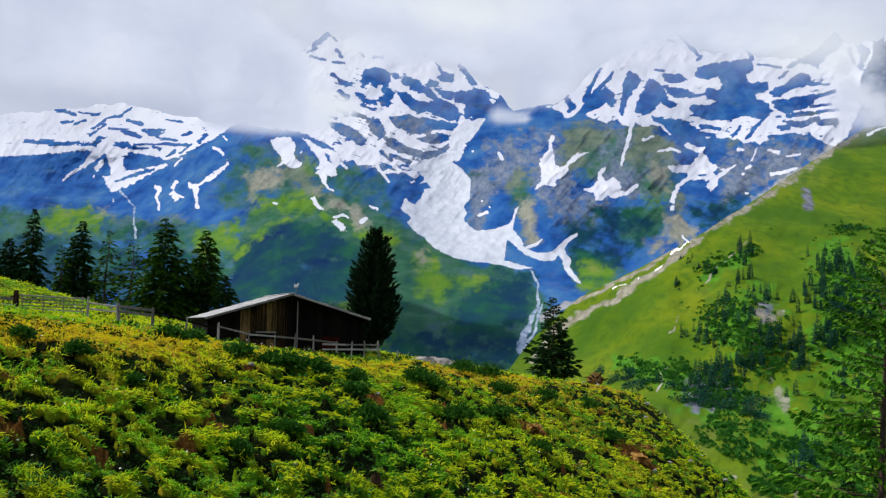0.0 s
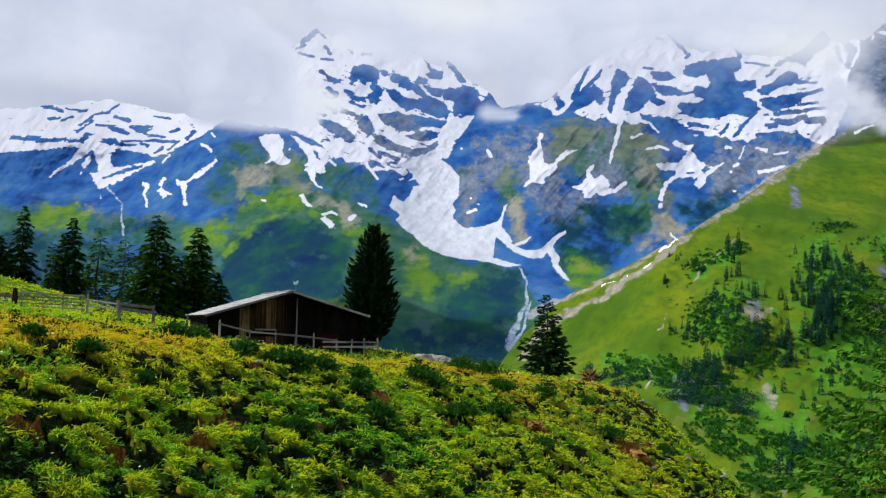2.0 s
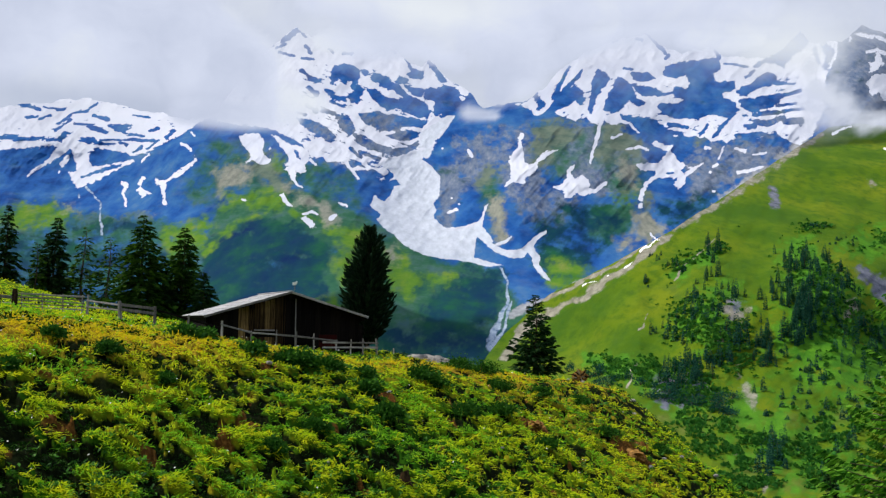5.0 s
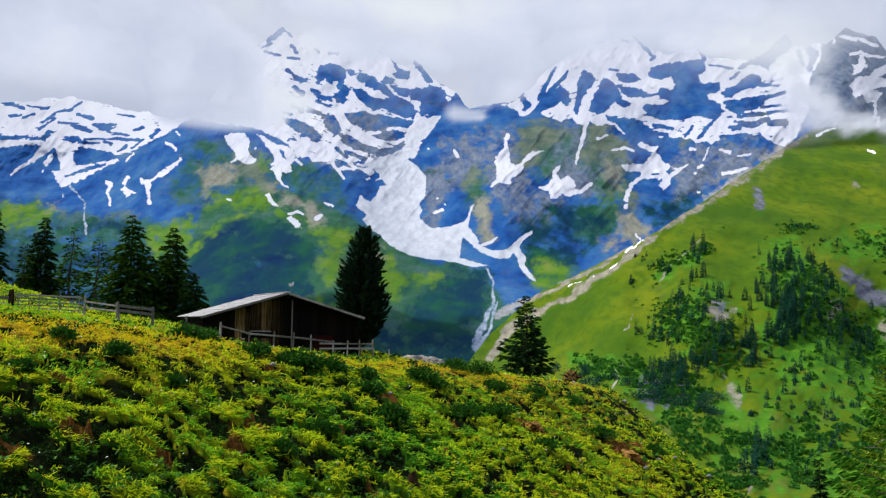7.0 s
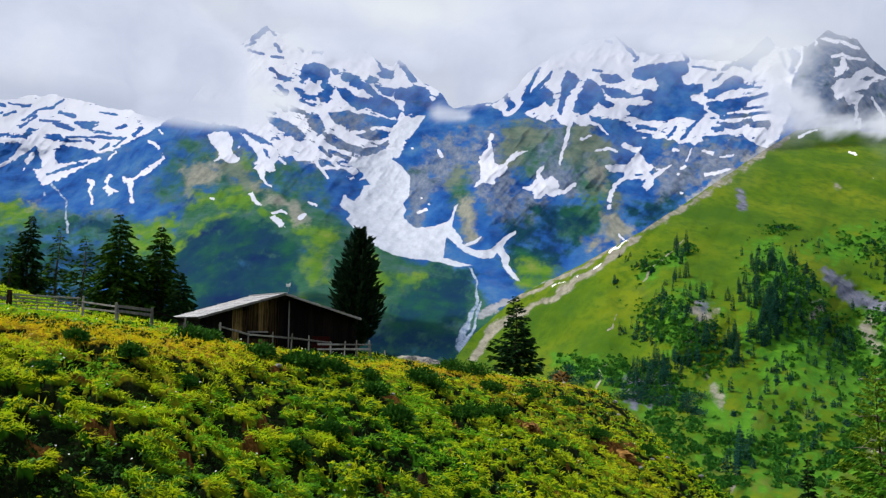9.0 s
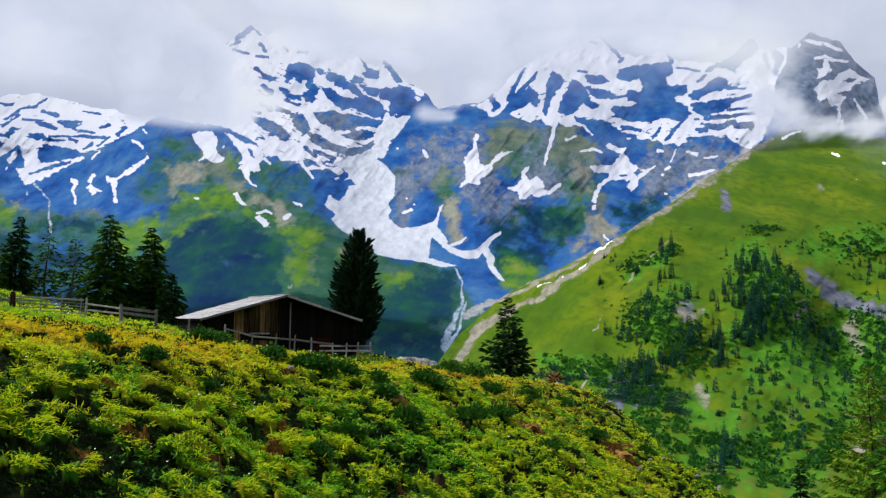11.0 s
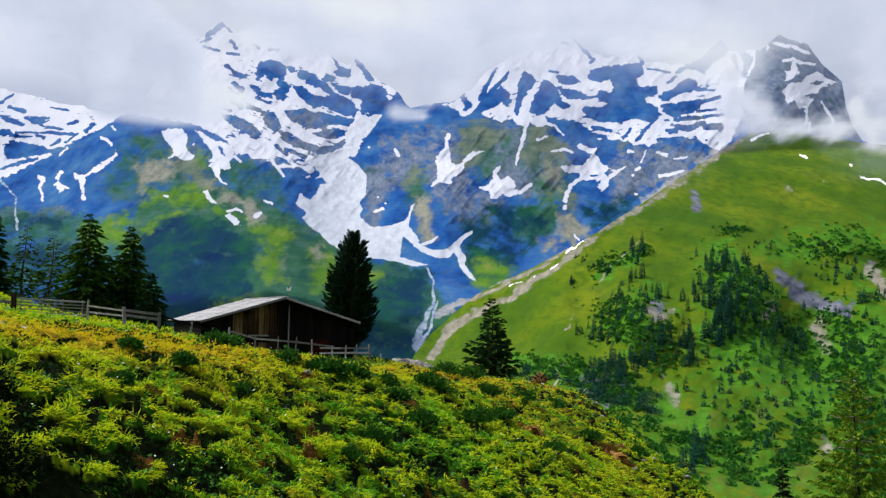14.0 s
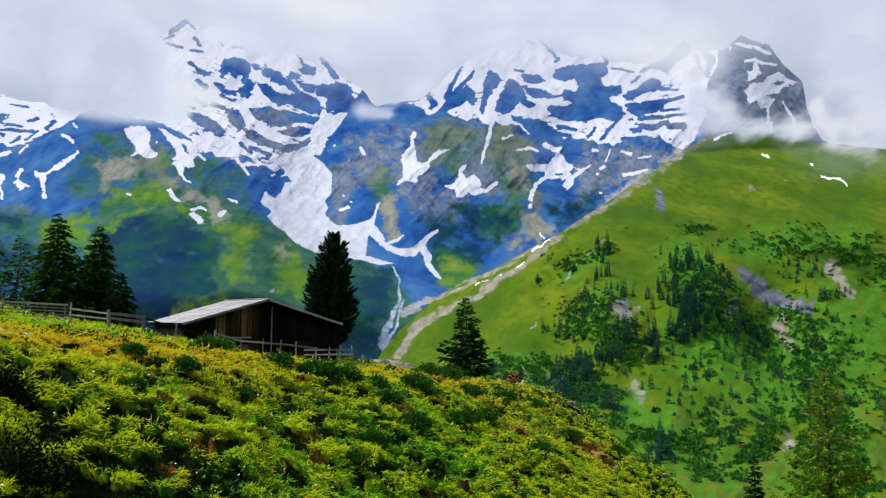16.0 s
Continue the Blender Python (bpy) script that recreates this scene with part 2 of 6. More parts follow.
def leaf_material(name, c1, c2, c3, gloss=0.75, bleed=0.25, single=0.55, patch=0.5, size=0.9):
    """Foliage: colour varies from blade to blade, with some light let through."""
    m, a, l, b, o = material(name)
    geo = a("ShaderNodeNewGeometry")
    g = noise_node(a, l, size, 3, 0.5)
    s = a("ShaderNodeMath", operation="MULTIPLY_ADD")
    l(geo.outputs["Random Per Island"], s.inputs[0])
    s.inputs[1].default_value = single
    half = a("ShaderNodeMath", operation="MULTIPLY")
    l(g, half.inputs[0])
    half.inputs[1].default_value = patch
    l(half.outputs[0], s.inputs[2])
    c = ramp(a, l, s.outputs[0], (0.18, c1), (0.5, c2), (0.82, c3))
    l(c, b.inputs["Base Color"])
    b.inputs["Roughness"].default_value = gloss
    t = a("ShaderNodeBsdfTranslucent")
    l(c, t.inputs["Color"])
    mx = a("ShaderNodeMixShader")
    mx.inputs["Fac"].default_value = bleed
    l(b.outputs[0], mx.inputs[1])
    l(t.outputs[0], mx.inputs[2])
    l(mx.outputs[0], o.inputs["Surface"])
    return m


def wood_material(name, c1, c2, c3, grain=(18, 18, 0.8), rough=0.85):
    m, a, l, b, o = material(name)
    g = noise_node(a, l, 1.0, 8, 0.65, grain)
    stain = noise_node(a, l, 0.7, 4, 0.6)
    info = a("ShaderNodeObjectInfo")
    s = a("ShaderNodeMath", operation="MULTIPLY_ADD")
    l(info.outputs["Random"], s.inputs[0])
    s.inputs[1].default_value = 0.30
    l(g, s.inputs[2])
    off = a("ShaderNodeMath", operation="ADD")
    l(s.outputs[0], off.inputs[0])
    off.inputs[1].default_value = -0.15
    c = ramp(a, l, off.outputs[0], (0.28, c1), (0.5, c2), (0.74, c3))
    c = mixed(a, l, ramp(a, l, stain, (0.42, (0, 0, 0)), (0.75, (0.6, 0.6, 0.6))), c, tuple(0.45 * k for k in c1))
    l(c, b.inputs["Base Color"])
    b.inputs["Roughness"].default_value = rough
    bump(a, l, b, g, 0.6, 0.012)
    return m


def stone_material(name, c1, c2, scale=3.0):
    m, a, l, b, o = material(name)
    g = noise_node(a, l, scale, 9, 0.68)
    l(ramp(a, l, g, (0.32, c1), (0.68, c2)), b.inputs["Base Color"])
    bump(a, l, b, g, 0.8, 0.05)
    return m


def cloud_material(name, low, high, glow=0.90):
    """Bright self-lit vapour, its glow standing in for light on it: thick where its mask is high, torn at the edges;
    low to high: how hard it is torn.
    """
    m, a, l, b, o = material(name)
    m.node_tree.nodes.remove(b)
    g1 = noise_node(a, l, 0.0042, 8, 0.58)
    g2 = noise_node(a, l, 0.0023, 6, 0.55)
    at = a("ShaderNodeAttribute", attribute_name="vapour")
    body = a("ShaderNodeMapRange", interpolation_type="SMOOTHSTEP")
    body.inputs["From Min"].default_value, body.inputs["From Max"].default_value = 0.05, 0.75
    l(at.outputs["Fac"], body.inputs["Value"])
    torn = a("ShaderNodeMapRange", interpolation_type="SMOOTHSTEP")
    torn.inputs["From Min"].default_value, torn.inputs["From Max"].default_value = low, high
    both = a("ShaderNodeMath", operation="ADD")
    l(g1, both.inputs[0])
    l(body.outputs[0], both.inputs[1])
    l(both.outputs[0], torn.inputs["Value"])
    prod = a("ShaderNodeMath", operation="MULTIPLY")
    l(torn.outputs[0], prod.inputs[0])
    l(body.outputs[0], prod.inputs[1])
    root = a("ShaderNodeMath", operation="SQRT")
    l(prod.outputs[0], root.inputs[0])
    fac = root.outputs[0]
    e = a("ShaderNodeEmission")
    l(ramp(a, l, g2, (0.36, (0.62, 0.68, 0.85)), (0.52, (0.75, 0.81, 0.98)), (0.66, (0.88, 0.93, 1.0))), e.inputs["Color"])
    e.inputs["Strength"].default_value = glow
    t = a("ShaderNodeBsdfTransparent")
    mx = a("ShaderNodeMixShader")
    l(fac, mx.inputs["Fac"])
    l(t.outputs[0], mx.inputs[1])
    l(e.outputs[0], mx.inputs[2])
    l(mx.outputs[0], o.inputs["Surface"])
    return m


MOUNTAIN, HILL, MEADOW = mountain_material(), hill_material(), meadow_material()
CLOUD, MIST = cloud_material("cloud_vapour", 0.55, 1.20), cloud_material("thin_mist", 0.50, 1.35, 0.84)
GRASS = leaf_material("grass_blades", (0.125, 0.320, 0.006), (0.420, 0.590, 0.010), (0.72, 0.72, 0.016), 0.8, 0.42, 0.14, 1.05, 3.2)
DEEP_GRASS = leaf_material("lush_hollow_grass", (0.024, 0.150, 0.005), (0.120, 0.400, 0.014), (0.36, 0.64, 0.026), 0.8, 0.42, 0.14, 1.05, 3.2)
GOLD_GRASS = leaf_material("dry_golden_grass", (0.26, 0.36, 0.006), (0.54, 0.50, 0.010), (0.82, 0.52, 0.018), 0.8, 0.40, 0.14, 1.05, 3.2)
# cushion leaves, darkened to carry the shade between the tussocks
DWARF = leaf_material("shaded_dwarf_shrub_leaves", (0.002, 0.010, 0.001), (0.006, 0.028, 0.002), (0.026, 0.085, 0.006), 0.7, 0.15)
HERB = leaf_material("dock_leaves", (0.008, 0.050, 0.006), (0.030, 0.130, 0.010), (0.10, 0.27, 0.03), 0.5)
SHRUB = leaf_material("shrub_leaves", (0.007, 0.042, 0.005), (0.022, 0.092, 0.009), (0.060, 0.18, 0.016))
DARK_SHRUB = leaf_material("juniper_needles", (0.001, 0.004, 0.001), (0.003, 0.009, 0.002), (0.008, 0.020, 0.005), 0.95, 0.05)
SPRUCE = leaf_material("spruce_needles", (0.003, 0.016, 0.005), (0.009, 0.036, 0.009), (0.028, 0.074, 0.014), 0.7, 0.15)
LARCH = leaf_material("larch_needles", (0.004, 0.018, 0.002), (0.014, 0.052, 0.004), (0.060, 0.135, 0.011), 0.7, 0.30)
NEAR_LARCH = leaf_material("bright_larch_needles", (0.007, 0.050, 0.004), (0.048, 0.190, 0.011), (0.20, 0.46, 0.035), 0.7, 0.35, 0.7, 0.35)
YELLOW_LARCH = leaf_material("pale_larch_needles", (0.016, 0.075, 0.004), (0.105, 0.240, 0.012), (0.36, 0.50, 0.035), 0.7, 0.35, 0.7, 0.35)
STONE_PINE = leaf_material("stone_pine_needles", (0.002, 0.010, 0.005), (0.006, 0.020, 0.008), (0.016, 0.042, 0.014), 0.7, 0.08)
# bluer, paler copy of the spruce colour, with distance haze put in
FAR_SPRUCE = leaf_material("hazed_far_spruce_needles", (0.006, 0.040, 0.044), (0.014, 0.075, 0.056), (0.034, 0.125, 0.046), 0.8, 0.1, 0.30, 0.8, 0.05)
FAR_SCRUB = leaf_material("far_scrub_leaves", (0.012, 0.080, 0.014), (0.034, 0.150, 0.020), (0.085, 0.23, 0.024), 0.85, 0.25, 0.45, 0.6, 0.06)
BARK = wood_material("conifer_bark", (0.025, 0.018, 0.014), (0.065, 0.045, 0.035), (0.13, 0.10, 0.08), (6, 6, 2))
DRY_WOOD = wood_material("bleached_wood", (0.16, 0.13, 0.09), (0.30, 0.26, 0.19), (0.46, 0.41, 0.32))
FENCE_WOOD = wood_material("weathered_fence_wood", (0.09, 0.085, 0.08), (0.20, 0.19, 0.175), (0.38, 0.37, 0.35))
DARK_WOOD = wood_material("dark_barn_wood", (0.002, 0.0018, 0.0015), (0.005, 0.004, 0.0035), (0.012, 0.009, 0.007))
# golden board colour, with the sunlight on the gable put into it
GOLD_WOOD = wood_material("sunlit_barn_boards", (0.008, 0.005, 0.003), (0.055, 0.034, 0.013), (0.26, 0.17, 0.065))
ROOF_WOOD = wood_material("silvered_roof_boards", (0.22, 0.22, 0.23), (0.40, 0.40, 0.42), (0.60, 0.60, 0.62), (5, 5, 5))
STONE = stone_material("grey_stone", (0.16, 0.15, 0.14), (0.44, 0.42, 0.39))
WHITE_PAINT = stone_material("chipped_white_paint", (0.62, 0.62, 0.60), (0.82, 0.82, 0.80), 8.0)
RED_PAINT = stone_material("faded_red_paint", (0.018, 0.003, 0.002), (0.035, 0.005, 0.004), 8.0)
SOIL = stone_material("bare_brown_soil", (0.030, 0.016, 0.004), (0.40, 0.215, 0.060), 4.0)
STUMP_WOOD = wood_material("rotten_stump_wood", (0.006, 0.004, 0.003), (0.022, 0.013, 0.007), (0.085, 0.048, 0.022), (8, 8, 3))


# ---- the lie of the land ----
EYE = np.array((0.792, 0.280, -0.111))
FOCUS = 1769.2


def chart(u, v):
    """Chart sheet of the panorama from the lookout: rightward and upward slope of the sight line per metre of depth."""
    du, dv = np.asarray(u, float) - 784, 441 - np.asarray(v, float)
    x = 0.99990 * du - 0.01396 * dv
    y = -0.00105 * du + 0.99719 * FOCUS - 0.07497 * dv
    z = 0.01392 * du + 0.07498 * FOCUS + 0.99709 * dv
    return x / y, z / y


def sight(u, v, y):
    """The point at depth y on the chart's sight line (u, v)."""
    a, b = chart(u, v)
    return np.stack([EYE[0] + a * y, EYE[1] + y, EYE[2] + b * y], -1)


def along_slope(x, y):
    """Ground axes of the shoulder: down its steep flank, and along its brow."""
    return (x + 8) * 0.939 - (y - 28) * 0.343, (x + 8) * 0.343 + (y - 28) * 0.939


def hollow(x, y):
    """Trodden pits and undercut steps between the hummocks, 0 to 1; also masks their painted shade."""
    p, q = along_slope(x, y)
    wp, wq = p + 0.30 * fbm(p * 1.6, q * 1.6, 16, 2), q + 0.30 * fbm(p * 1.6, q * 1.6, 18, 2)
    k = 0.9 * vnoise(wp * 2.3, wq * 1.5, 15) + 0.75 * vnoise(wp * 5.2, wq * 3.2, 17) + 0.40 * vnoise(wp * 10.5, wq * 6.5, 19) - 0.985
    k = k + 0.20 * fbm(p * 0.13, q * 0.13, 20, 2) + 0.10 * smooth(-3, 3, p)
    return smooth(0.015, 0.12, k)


def hummock(x, y):
    """Tussocks and cattle steps, -1 to 1: rounded tops, sharp hollows."""
    p, q = along_slope(x, y)
    a = 1 - 2 * np.abs(vnoise(q * 1.0 + 0.3 * p, p * 1.7, 12) * 2 - 1) ** 0.8
    b = fbm(q * 2.2, p * 3.0, 13, 3)
    return -0.35 * a + 0.70 * b + 0.15


def meadow_height(x, y):
    """The near shoulder: a sloping pasture that breaks off to the right front, with terracettes and hummocks."""
    x, y = np.asarray(x, float), np.asarray(y, float)
    p = (x + 8) * 0.939 - (y - 28) * 0.343 + 0.15
    z = -2.10 - 0.1333 * np.maximum(x, -60) - 0.0331 * (np.minimum(y, 130) - 40) - 0.395 * 0.8 * np.logaddexp(0, p / 0.8)
    z = z + 2.2 * smooth(-33, -48, x) * smooth(55, 82, y) * (1 - smooth(95, 130, y))
    brow = x - 15.8 - 0.10 * np.maximum(0, 112 - y) + 0.9 * fbm(y * 0.06, y * 0, 14, 2)
    z = z - 0.62 * 1.2 * np.logaddexp(0, brow / 1.2) * smooth(40, 70, y)
    z = z - 0.12 * 3 * np.logaddexp(0, (y - 119) / 3) - 0.34 * 10 * np.logaddexp(0, (y - 158) / 10)
    z = np.maximum(z, -95 + 6 * fbm(x * 0.004, y * 0.004, 5))
    w = smooth(10, 16, y) * (1 - smooth(90, 130, y))
    steep = smooth(-3, 2, p)
    z = z + w * (0.42 * fbm(x * 0.16, y * 0.16, 11, 3) + (0.16 + 0.13 * steep) * hummock(x, y) - (0.16 + 0.10 * steep) * hollow(x, y) * smooth(90, 70, y))
    yard = (1 - smooth(0.7, 1.25, np.hypot((x + 8) / 8.5, (y - 58) / 9.5)))
    z = z + yard * (-1.62 - 0.09 * (x + 8) - z) * 0.95
    road = -1.75 - 0.55 * np.maximum(0, y - 3.5) - 0.12 * np.maximum(0, np.abs(x) - 8)
    return np.maximum(z, road)


def ground_at(x, y):
    return float(meadow_height(np.array([x]), np.array([y]))[0])


def part(name, me, mat, parent=None, label=""):
    """One mesh object under a thing or a part."""
    if isinstance(me, bmesh.types.BMesh):
        data = bpy.data.meshes.new(name)
        me.to_mesh(data)
        me.free()
        me = data
    if mat and not me.materials:
        me.materials.append(mat)
    ob = new(name, me)
    if parent:
        ob.parent = parent
    if label:
        ob["label"] = label
    return ob


def thing(name, m, label, category, group=""):
    """An Empty at a thing's base, to carry its parts."""
    e = new(name)
    e.matrix_world = m
    e.empty_display_size = 0.2
    return tagged(e, label, category, group)


def box(bm, size, m, bevel=0.0):
    """A box of that size, centred on the pose m, with eased edges."""
    r = bmesh.ops.create_cube(bm, size=1.0, matrix=m @ Matrix.Diagonal((*size, 1)))
    if bevel:
        es = list({e for v in r["verts"] for e in v.link_edges})
        bmesh.ops.bevel(bm, geom=es, offset=bevel, segments=1, affect="EDGES")
    return r["verts"]


# bare spots: x, y, radius
SOIL_SPOTS = [(5.39, 50.93, 0.85), (11.5, 58.6, 1.25), (12.4, 62.4, 0.6), (-6.2, 20.03, 0.30), (-4.06, 27.5, 0.34), (-4.09, 24.7, 0.22), (-8.0, 23.6, 0.24), (-6.53, 17.9, 0.24),
              (-1.27, 39.4, 0.36), (-5.04, 34.9, 0.30), (-2.24, 30.5, 0.24), (-4.88, 21.5, 0.20), (1.2, 41.5, 0.35)]


def build_ground():
    az = np.concatenate([np.linspace(-180, -29, 30)[:-1], np.linspace(-29, 29, 500), np.linspace(29, 180, 30)[1:]])
    r = np.concatenate([[0.002], np.geomspace(0.4, 12, 44)[:-1], np.geomspace(12, 110, 320)[:-1], np.geomspace(110, 4900, 60)])
    A, R = np.meshgrid(np.radians(az), r)
    x, y = R * np.sin(A), R * np.cos(A)
    z = meadow_height(x, y)
    me = grid_mesh("ground", np.stack([x, y, z], -1), len(r), len(az), flip=True)
    p = (x + 8) * 0.939 - (y - 28) * 0.343
    gold = 0.34 + 0.30 * fbm(x * 0.10, y * 0.10, 31, 3) + 0.30 * np.exp(-((p + 2.5) / 3.0) ** 2) * smooth(14, 20, y)
    soil = np.zeros_like(x)
    for sx, sy, sr in SOIL_SPOTS:
        soil = np.maximum(soil, 1 - 0.5 * np.hypot(x - sx, (y - sy) * 0.6) / sr)
    soil = np.maximum(soil, 0.60 * smooth(0.36, 0.66, fbm(x * 1.1, y * 0.8, 33, 3)))
    track = np.clip(1 - 0.5 * np.hypot((x + 13.3) / 1.7, (y - 27.3) / 0.75), 0, 1)
    mark(me, pit_shade=hollow(x, y) * smooth(8, 14, y) * smooth(100, 80, y), gold=np.clip(gold, 0, 1), soil=np.clip(soil, 0, 1), track=track)
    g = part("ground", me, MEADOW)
    tagged(g, "rough alpine pasture falling away into a deep green valley", "ground", kind="structure")




# ---- distant mountains ----
CREST = [(-200, 196), (-60, 186), (0, 182), (60, 176), (120, 170), (160, 180), (220, 194), (300, 208), (345, 205), (385, 150), (420, 108),
         (455, 74), (492, 48), (515, 66), (545, 62), (585, 72), (625, 98), (658, 84), (690, 112), (715, 120), (728, 108), (760, 138),
         (800, 166), (822, 192), (862, 184), (900, 178), (930, 158), (960, 124), (1000, 98), (1050, 76), (1110, 60), (1132, 84),
         (1172, 98), (1228, 86), (1246, 104), (1300, 108)]
CREST_EAST = [(1335, 100), (1358, 82), (1380, 62), (1398, 78), (1420, 84), (1436, 78), (1452, 80), (1469, 66), (1488, 49), (1504, 57), (1541, 67), (1552, 82), (1566, 100), (1584, 115),
              (1604, 131), (1609, 155), (1612, 176), (1626, 215), (1645, 240), (1720, 258), (1850, 270)]


def along(pairs, u):
    p = np.array(pairs, float)
    return np.interp(u, p[:, 0], p[:, 1])


def massif_depth(u, v):
    """Depth of the mountain face on the chart: valley floor near, crest far, with spurs and couloirs."""
    y = np.interp(v, [40, 120, 200, 300, 400, 470, 560, 680], [3950, 3650, 3350, 2950, 2550, 2250, 1800, 1350])
    y = y + 250 * smooth(400, 60, u)
    for u0, v0, su, sv, d in ((450, 420, 150, 170, -220), (600, 470, 90, 120, -120), (880, 330, 60, 120, -120), (1000, 300, 90, 110, -90),
                              (700, 330, 80, 110, 90), (850, 470, 110, 50, 60), (1180, 260, 70, 90, 60), (300, 280, 60, 70, -120),
                              (1490, 140, 85, 110, -190), (100, 300, 120, 60, 140)):
        y = y + d * np.exp(-((u - u0) / su) ** 2 - ((v - v0) / sv) ** 2)
    steep = smooth(520, 250, v) * (0.35 + 0.65 * smooth(180, 300, v))
    y = y - 64 * steep * (ridged(u * 0.013 + v * 0.011, v * 0.011 - u * 0.004, 41) - 0.5)
    y = y + 15 * fbm(u * 0.03, v * 0.03, 43, 4)
    y = y - 7 * steep * (ridged(u * 0.06 - v * 0.02, v * 0.03, 44, 3) - 0.5)
    return y


def build_mountains():
    crest = CREST + CREST_EAST
    u1 = np.arange(-200, 1850.1, 2.0)
    rows = 330
    k = np.concatenate([np.linspace(0, 0.36, 70)[:-1], np.linspace(0.36, 1, rows - 69)])[:, None]
    top = along(crest, u1) + 5.0 * fbm(u1 * 0.06, u1 * 0, 45, 4) * smooth(1460, 1430, u1) + 1.5 * fbm(u1 * 0.1, u1 * 0, 46, 3)
    u = np.broadcast_to(u1, (rows, len(u1))).copy()
    v = 690 + (top[None, :] - 690) * k
    pts = sight(u, v, massif_depth(u, v))
    # small jitter of the mask sheet, so that no band has a ruled edge
    uu = u + 11 * fbm(u * 0.03, v * 0.03, 51, 5)
    vv = v + 9 * fbm(u * 0.03, v * 0.03, 52, 5)
    fray = 0.42 * fbm(u * 0.07, v * 0.09, 59, 4) + 0.22 * fbm(u * 0.25, v * 0.3, 60, 3)

    def s(*p):
        return stroke(uu, vv, *p)

    def frayed(f, k=1.0):
        return np.clip(f + k * fray * smooth(0.05, 0.3, f), 0, 1)

    def top_of(*fields):
        r = fields[0]
        for f in fields[1:]:
            r = np.maximum(r, f)
        return r

    # fine warp of the snow's outlines
    su = u + 2.2 * fbm(u * 0.06, v * 0.07, 91, 4) + 1.6 * fbm(u * 0.22, v * 0.26, 93, 3)
    sv = v + 2.0 * fbm(u * 0.06, v * 0.07, 92, 4) + 1.4 * fbm(u * 0.22, v * 0.26, 94, 3)

    def field(*p):
        return area(su, sv, 4.0, *p)

    def drift(*p):
        return stroke(su, sv, *p)

    def ledge(*p):
        return stroke(su, sv, *[(pu, pv, pw * 0.85 + 0.3) for pu, pv, pw in p])

    def wide(*p):
        return area(uu, vv, 14.0, *p)
    # strata: long thin noise across each face, tilted as the beds are
    ledge_r = 0.6 * fbm((u + 0.45 * v) * 0.020, (v - 0.40 * u) * 0.11, 53, 4) + 0.5 * fbm((u + 0.45 * v) * 0.05, (v - 0.42 * u) * 0.26, 63, 3)
    ledge_l = 0.6 * fbm((u - 0.15 * v) * 0.022, (v + 0.05 * u) * 0.12, 54, 4) + 0.5 * fbm((u - 0.15 * v) * 0.05, (v + 0.05 * u) * 0.30, 64, 3)
    chute = fbm((u - 1040) / np.maximum(40, v - 20) * 20, v * 0.012, 55, 4)
    bench = 0.6 * fbm((u + 0.2 * v) * 0.020, (v + 0.12 * u) * 0.12, 57, 4) + 0.5 * fbm((u + 0.2 * v) * 0.05, (v + 0.12 * u) * 0.28, 58, 3)
    # west ridge: deep snow with thin dark ledges, and its forked tongue
    west = field((-220, 120), (335, 120), (330, 208), (312, 221), (280, 240), (250, 254), (225, 269), (200, 274), (180, 268), (136, 259), (124, 264), (118, 272),
                 (120, 284), (128, 293), (160, 289), (201, 280), (203, 285), (165, 301), (138, 317), (112, 328), (100, 333), (88, 318), (84, 302), (97, 300), (98, 286),
                 (88, 262), (60, 279), (32, 297), (5, 311), (20, 297), (48, 278), (66, 255), (30, 259), (0, 260), (-220, 272))
    west = west + 0.42 * ledge_l * smooth(0.4, 0.9, west) * smooth(275, 245, v)
    west = west - 0.36 * smooth(0.16, 0.45, fbm((u - 0.15 * v) * 0.05, (v + 0.06 * u) * 0.24, 67, 4)) * smooth(278, 250, v) - 1.05 * top_of(ledge((-60, 238, 4), (0, 243, 4.5), (34, 242, 4), (70, 247, 3.5)), field((58, 248), (74, 230), (93, 230), (80, 241), (66, 250)),
                         field((102, 247), (106, 240), (128, 241), (135, 247), (168, 255), (140, 255), (126, 252)), field((150, 220), (168, 216), (197, 221), (186, 226), (190, 235), (170, 229)),
                         ledge((136, 180, 1.6), (116, 192, 2.6), (90, 200, 2.2), (64, 217, 2.2)), ledge((88, 208, 1.8), (58, 231, 2.2)), ledge((-10, 178, 3), (6, 184, 4), (34, 191, 3)), ledge((40, 186, 1.6), (78, 191, 1.8)),
                         ledge((10, 205, 2.2), (29, 202, 2.2)), ledge((30, 209, 2), (52, 201, 2.2)), ledge((128, 203, 2.4), (154, 208, 3.4)), ledge((200, 203, 1.6), (232, 206, 1.8)), ledge((95, 215, 2), (130, 219, 1.6)),
                         ledge((118, 222, 3), (150, 231, 3)), ledge((194, 235, 2.4), (220, 238, 2)), ledge((228, 231, 2.2), (244, 226, 2.4)), ledge((140, 246, 1.6), (200, 245, 1.8)), ledge((200, 246, 3), (236, 247, 2)),
                         ledge((178, 251, 3), (189, 255, 3)), ledge((200, 268, 2), (216, 258, 3)), ledge((260, 242, 3), (271, 230, 4)), ledge((245, 246, 1.6), (226, 262, 2)), ledge((108, 312, 2), (150, 298, 3), (178, 291, 2)))
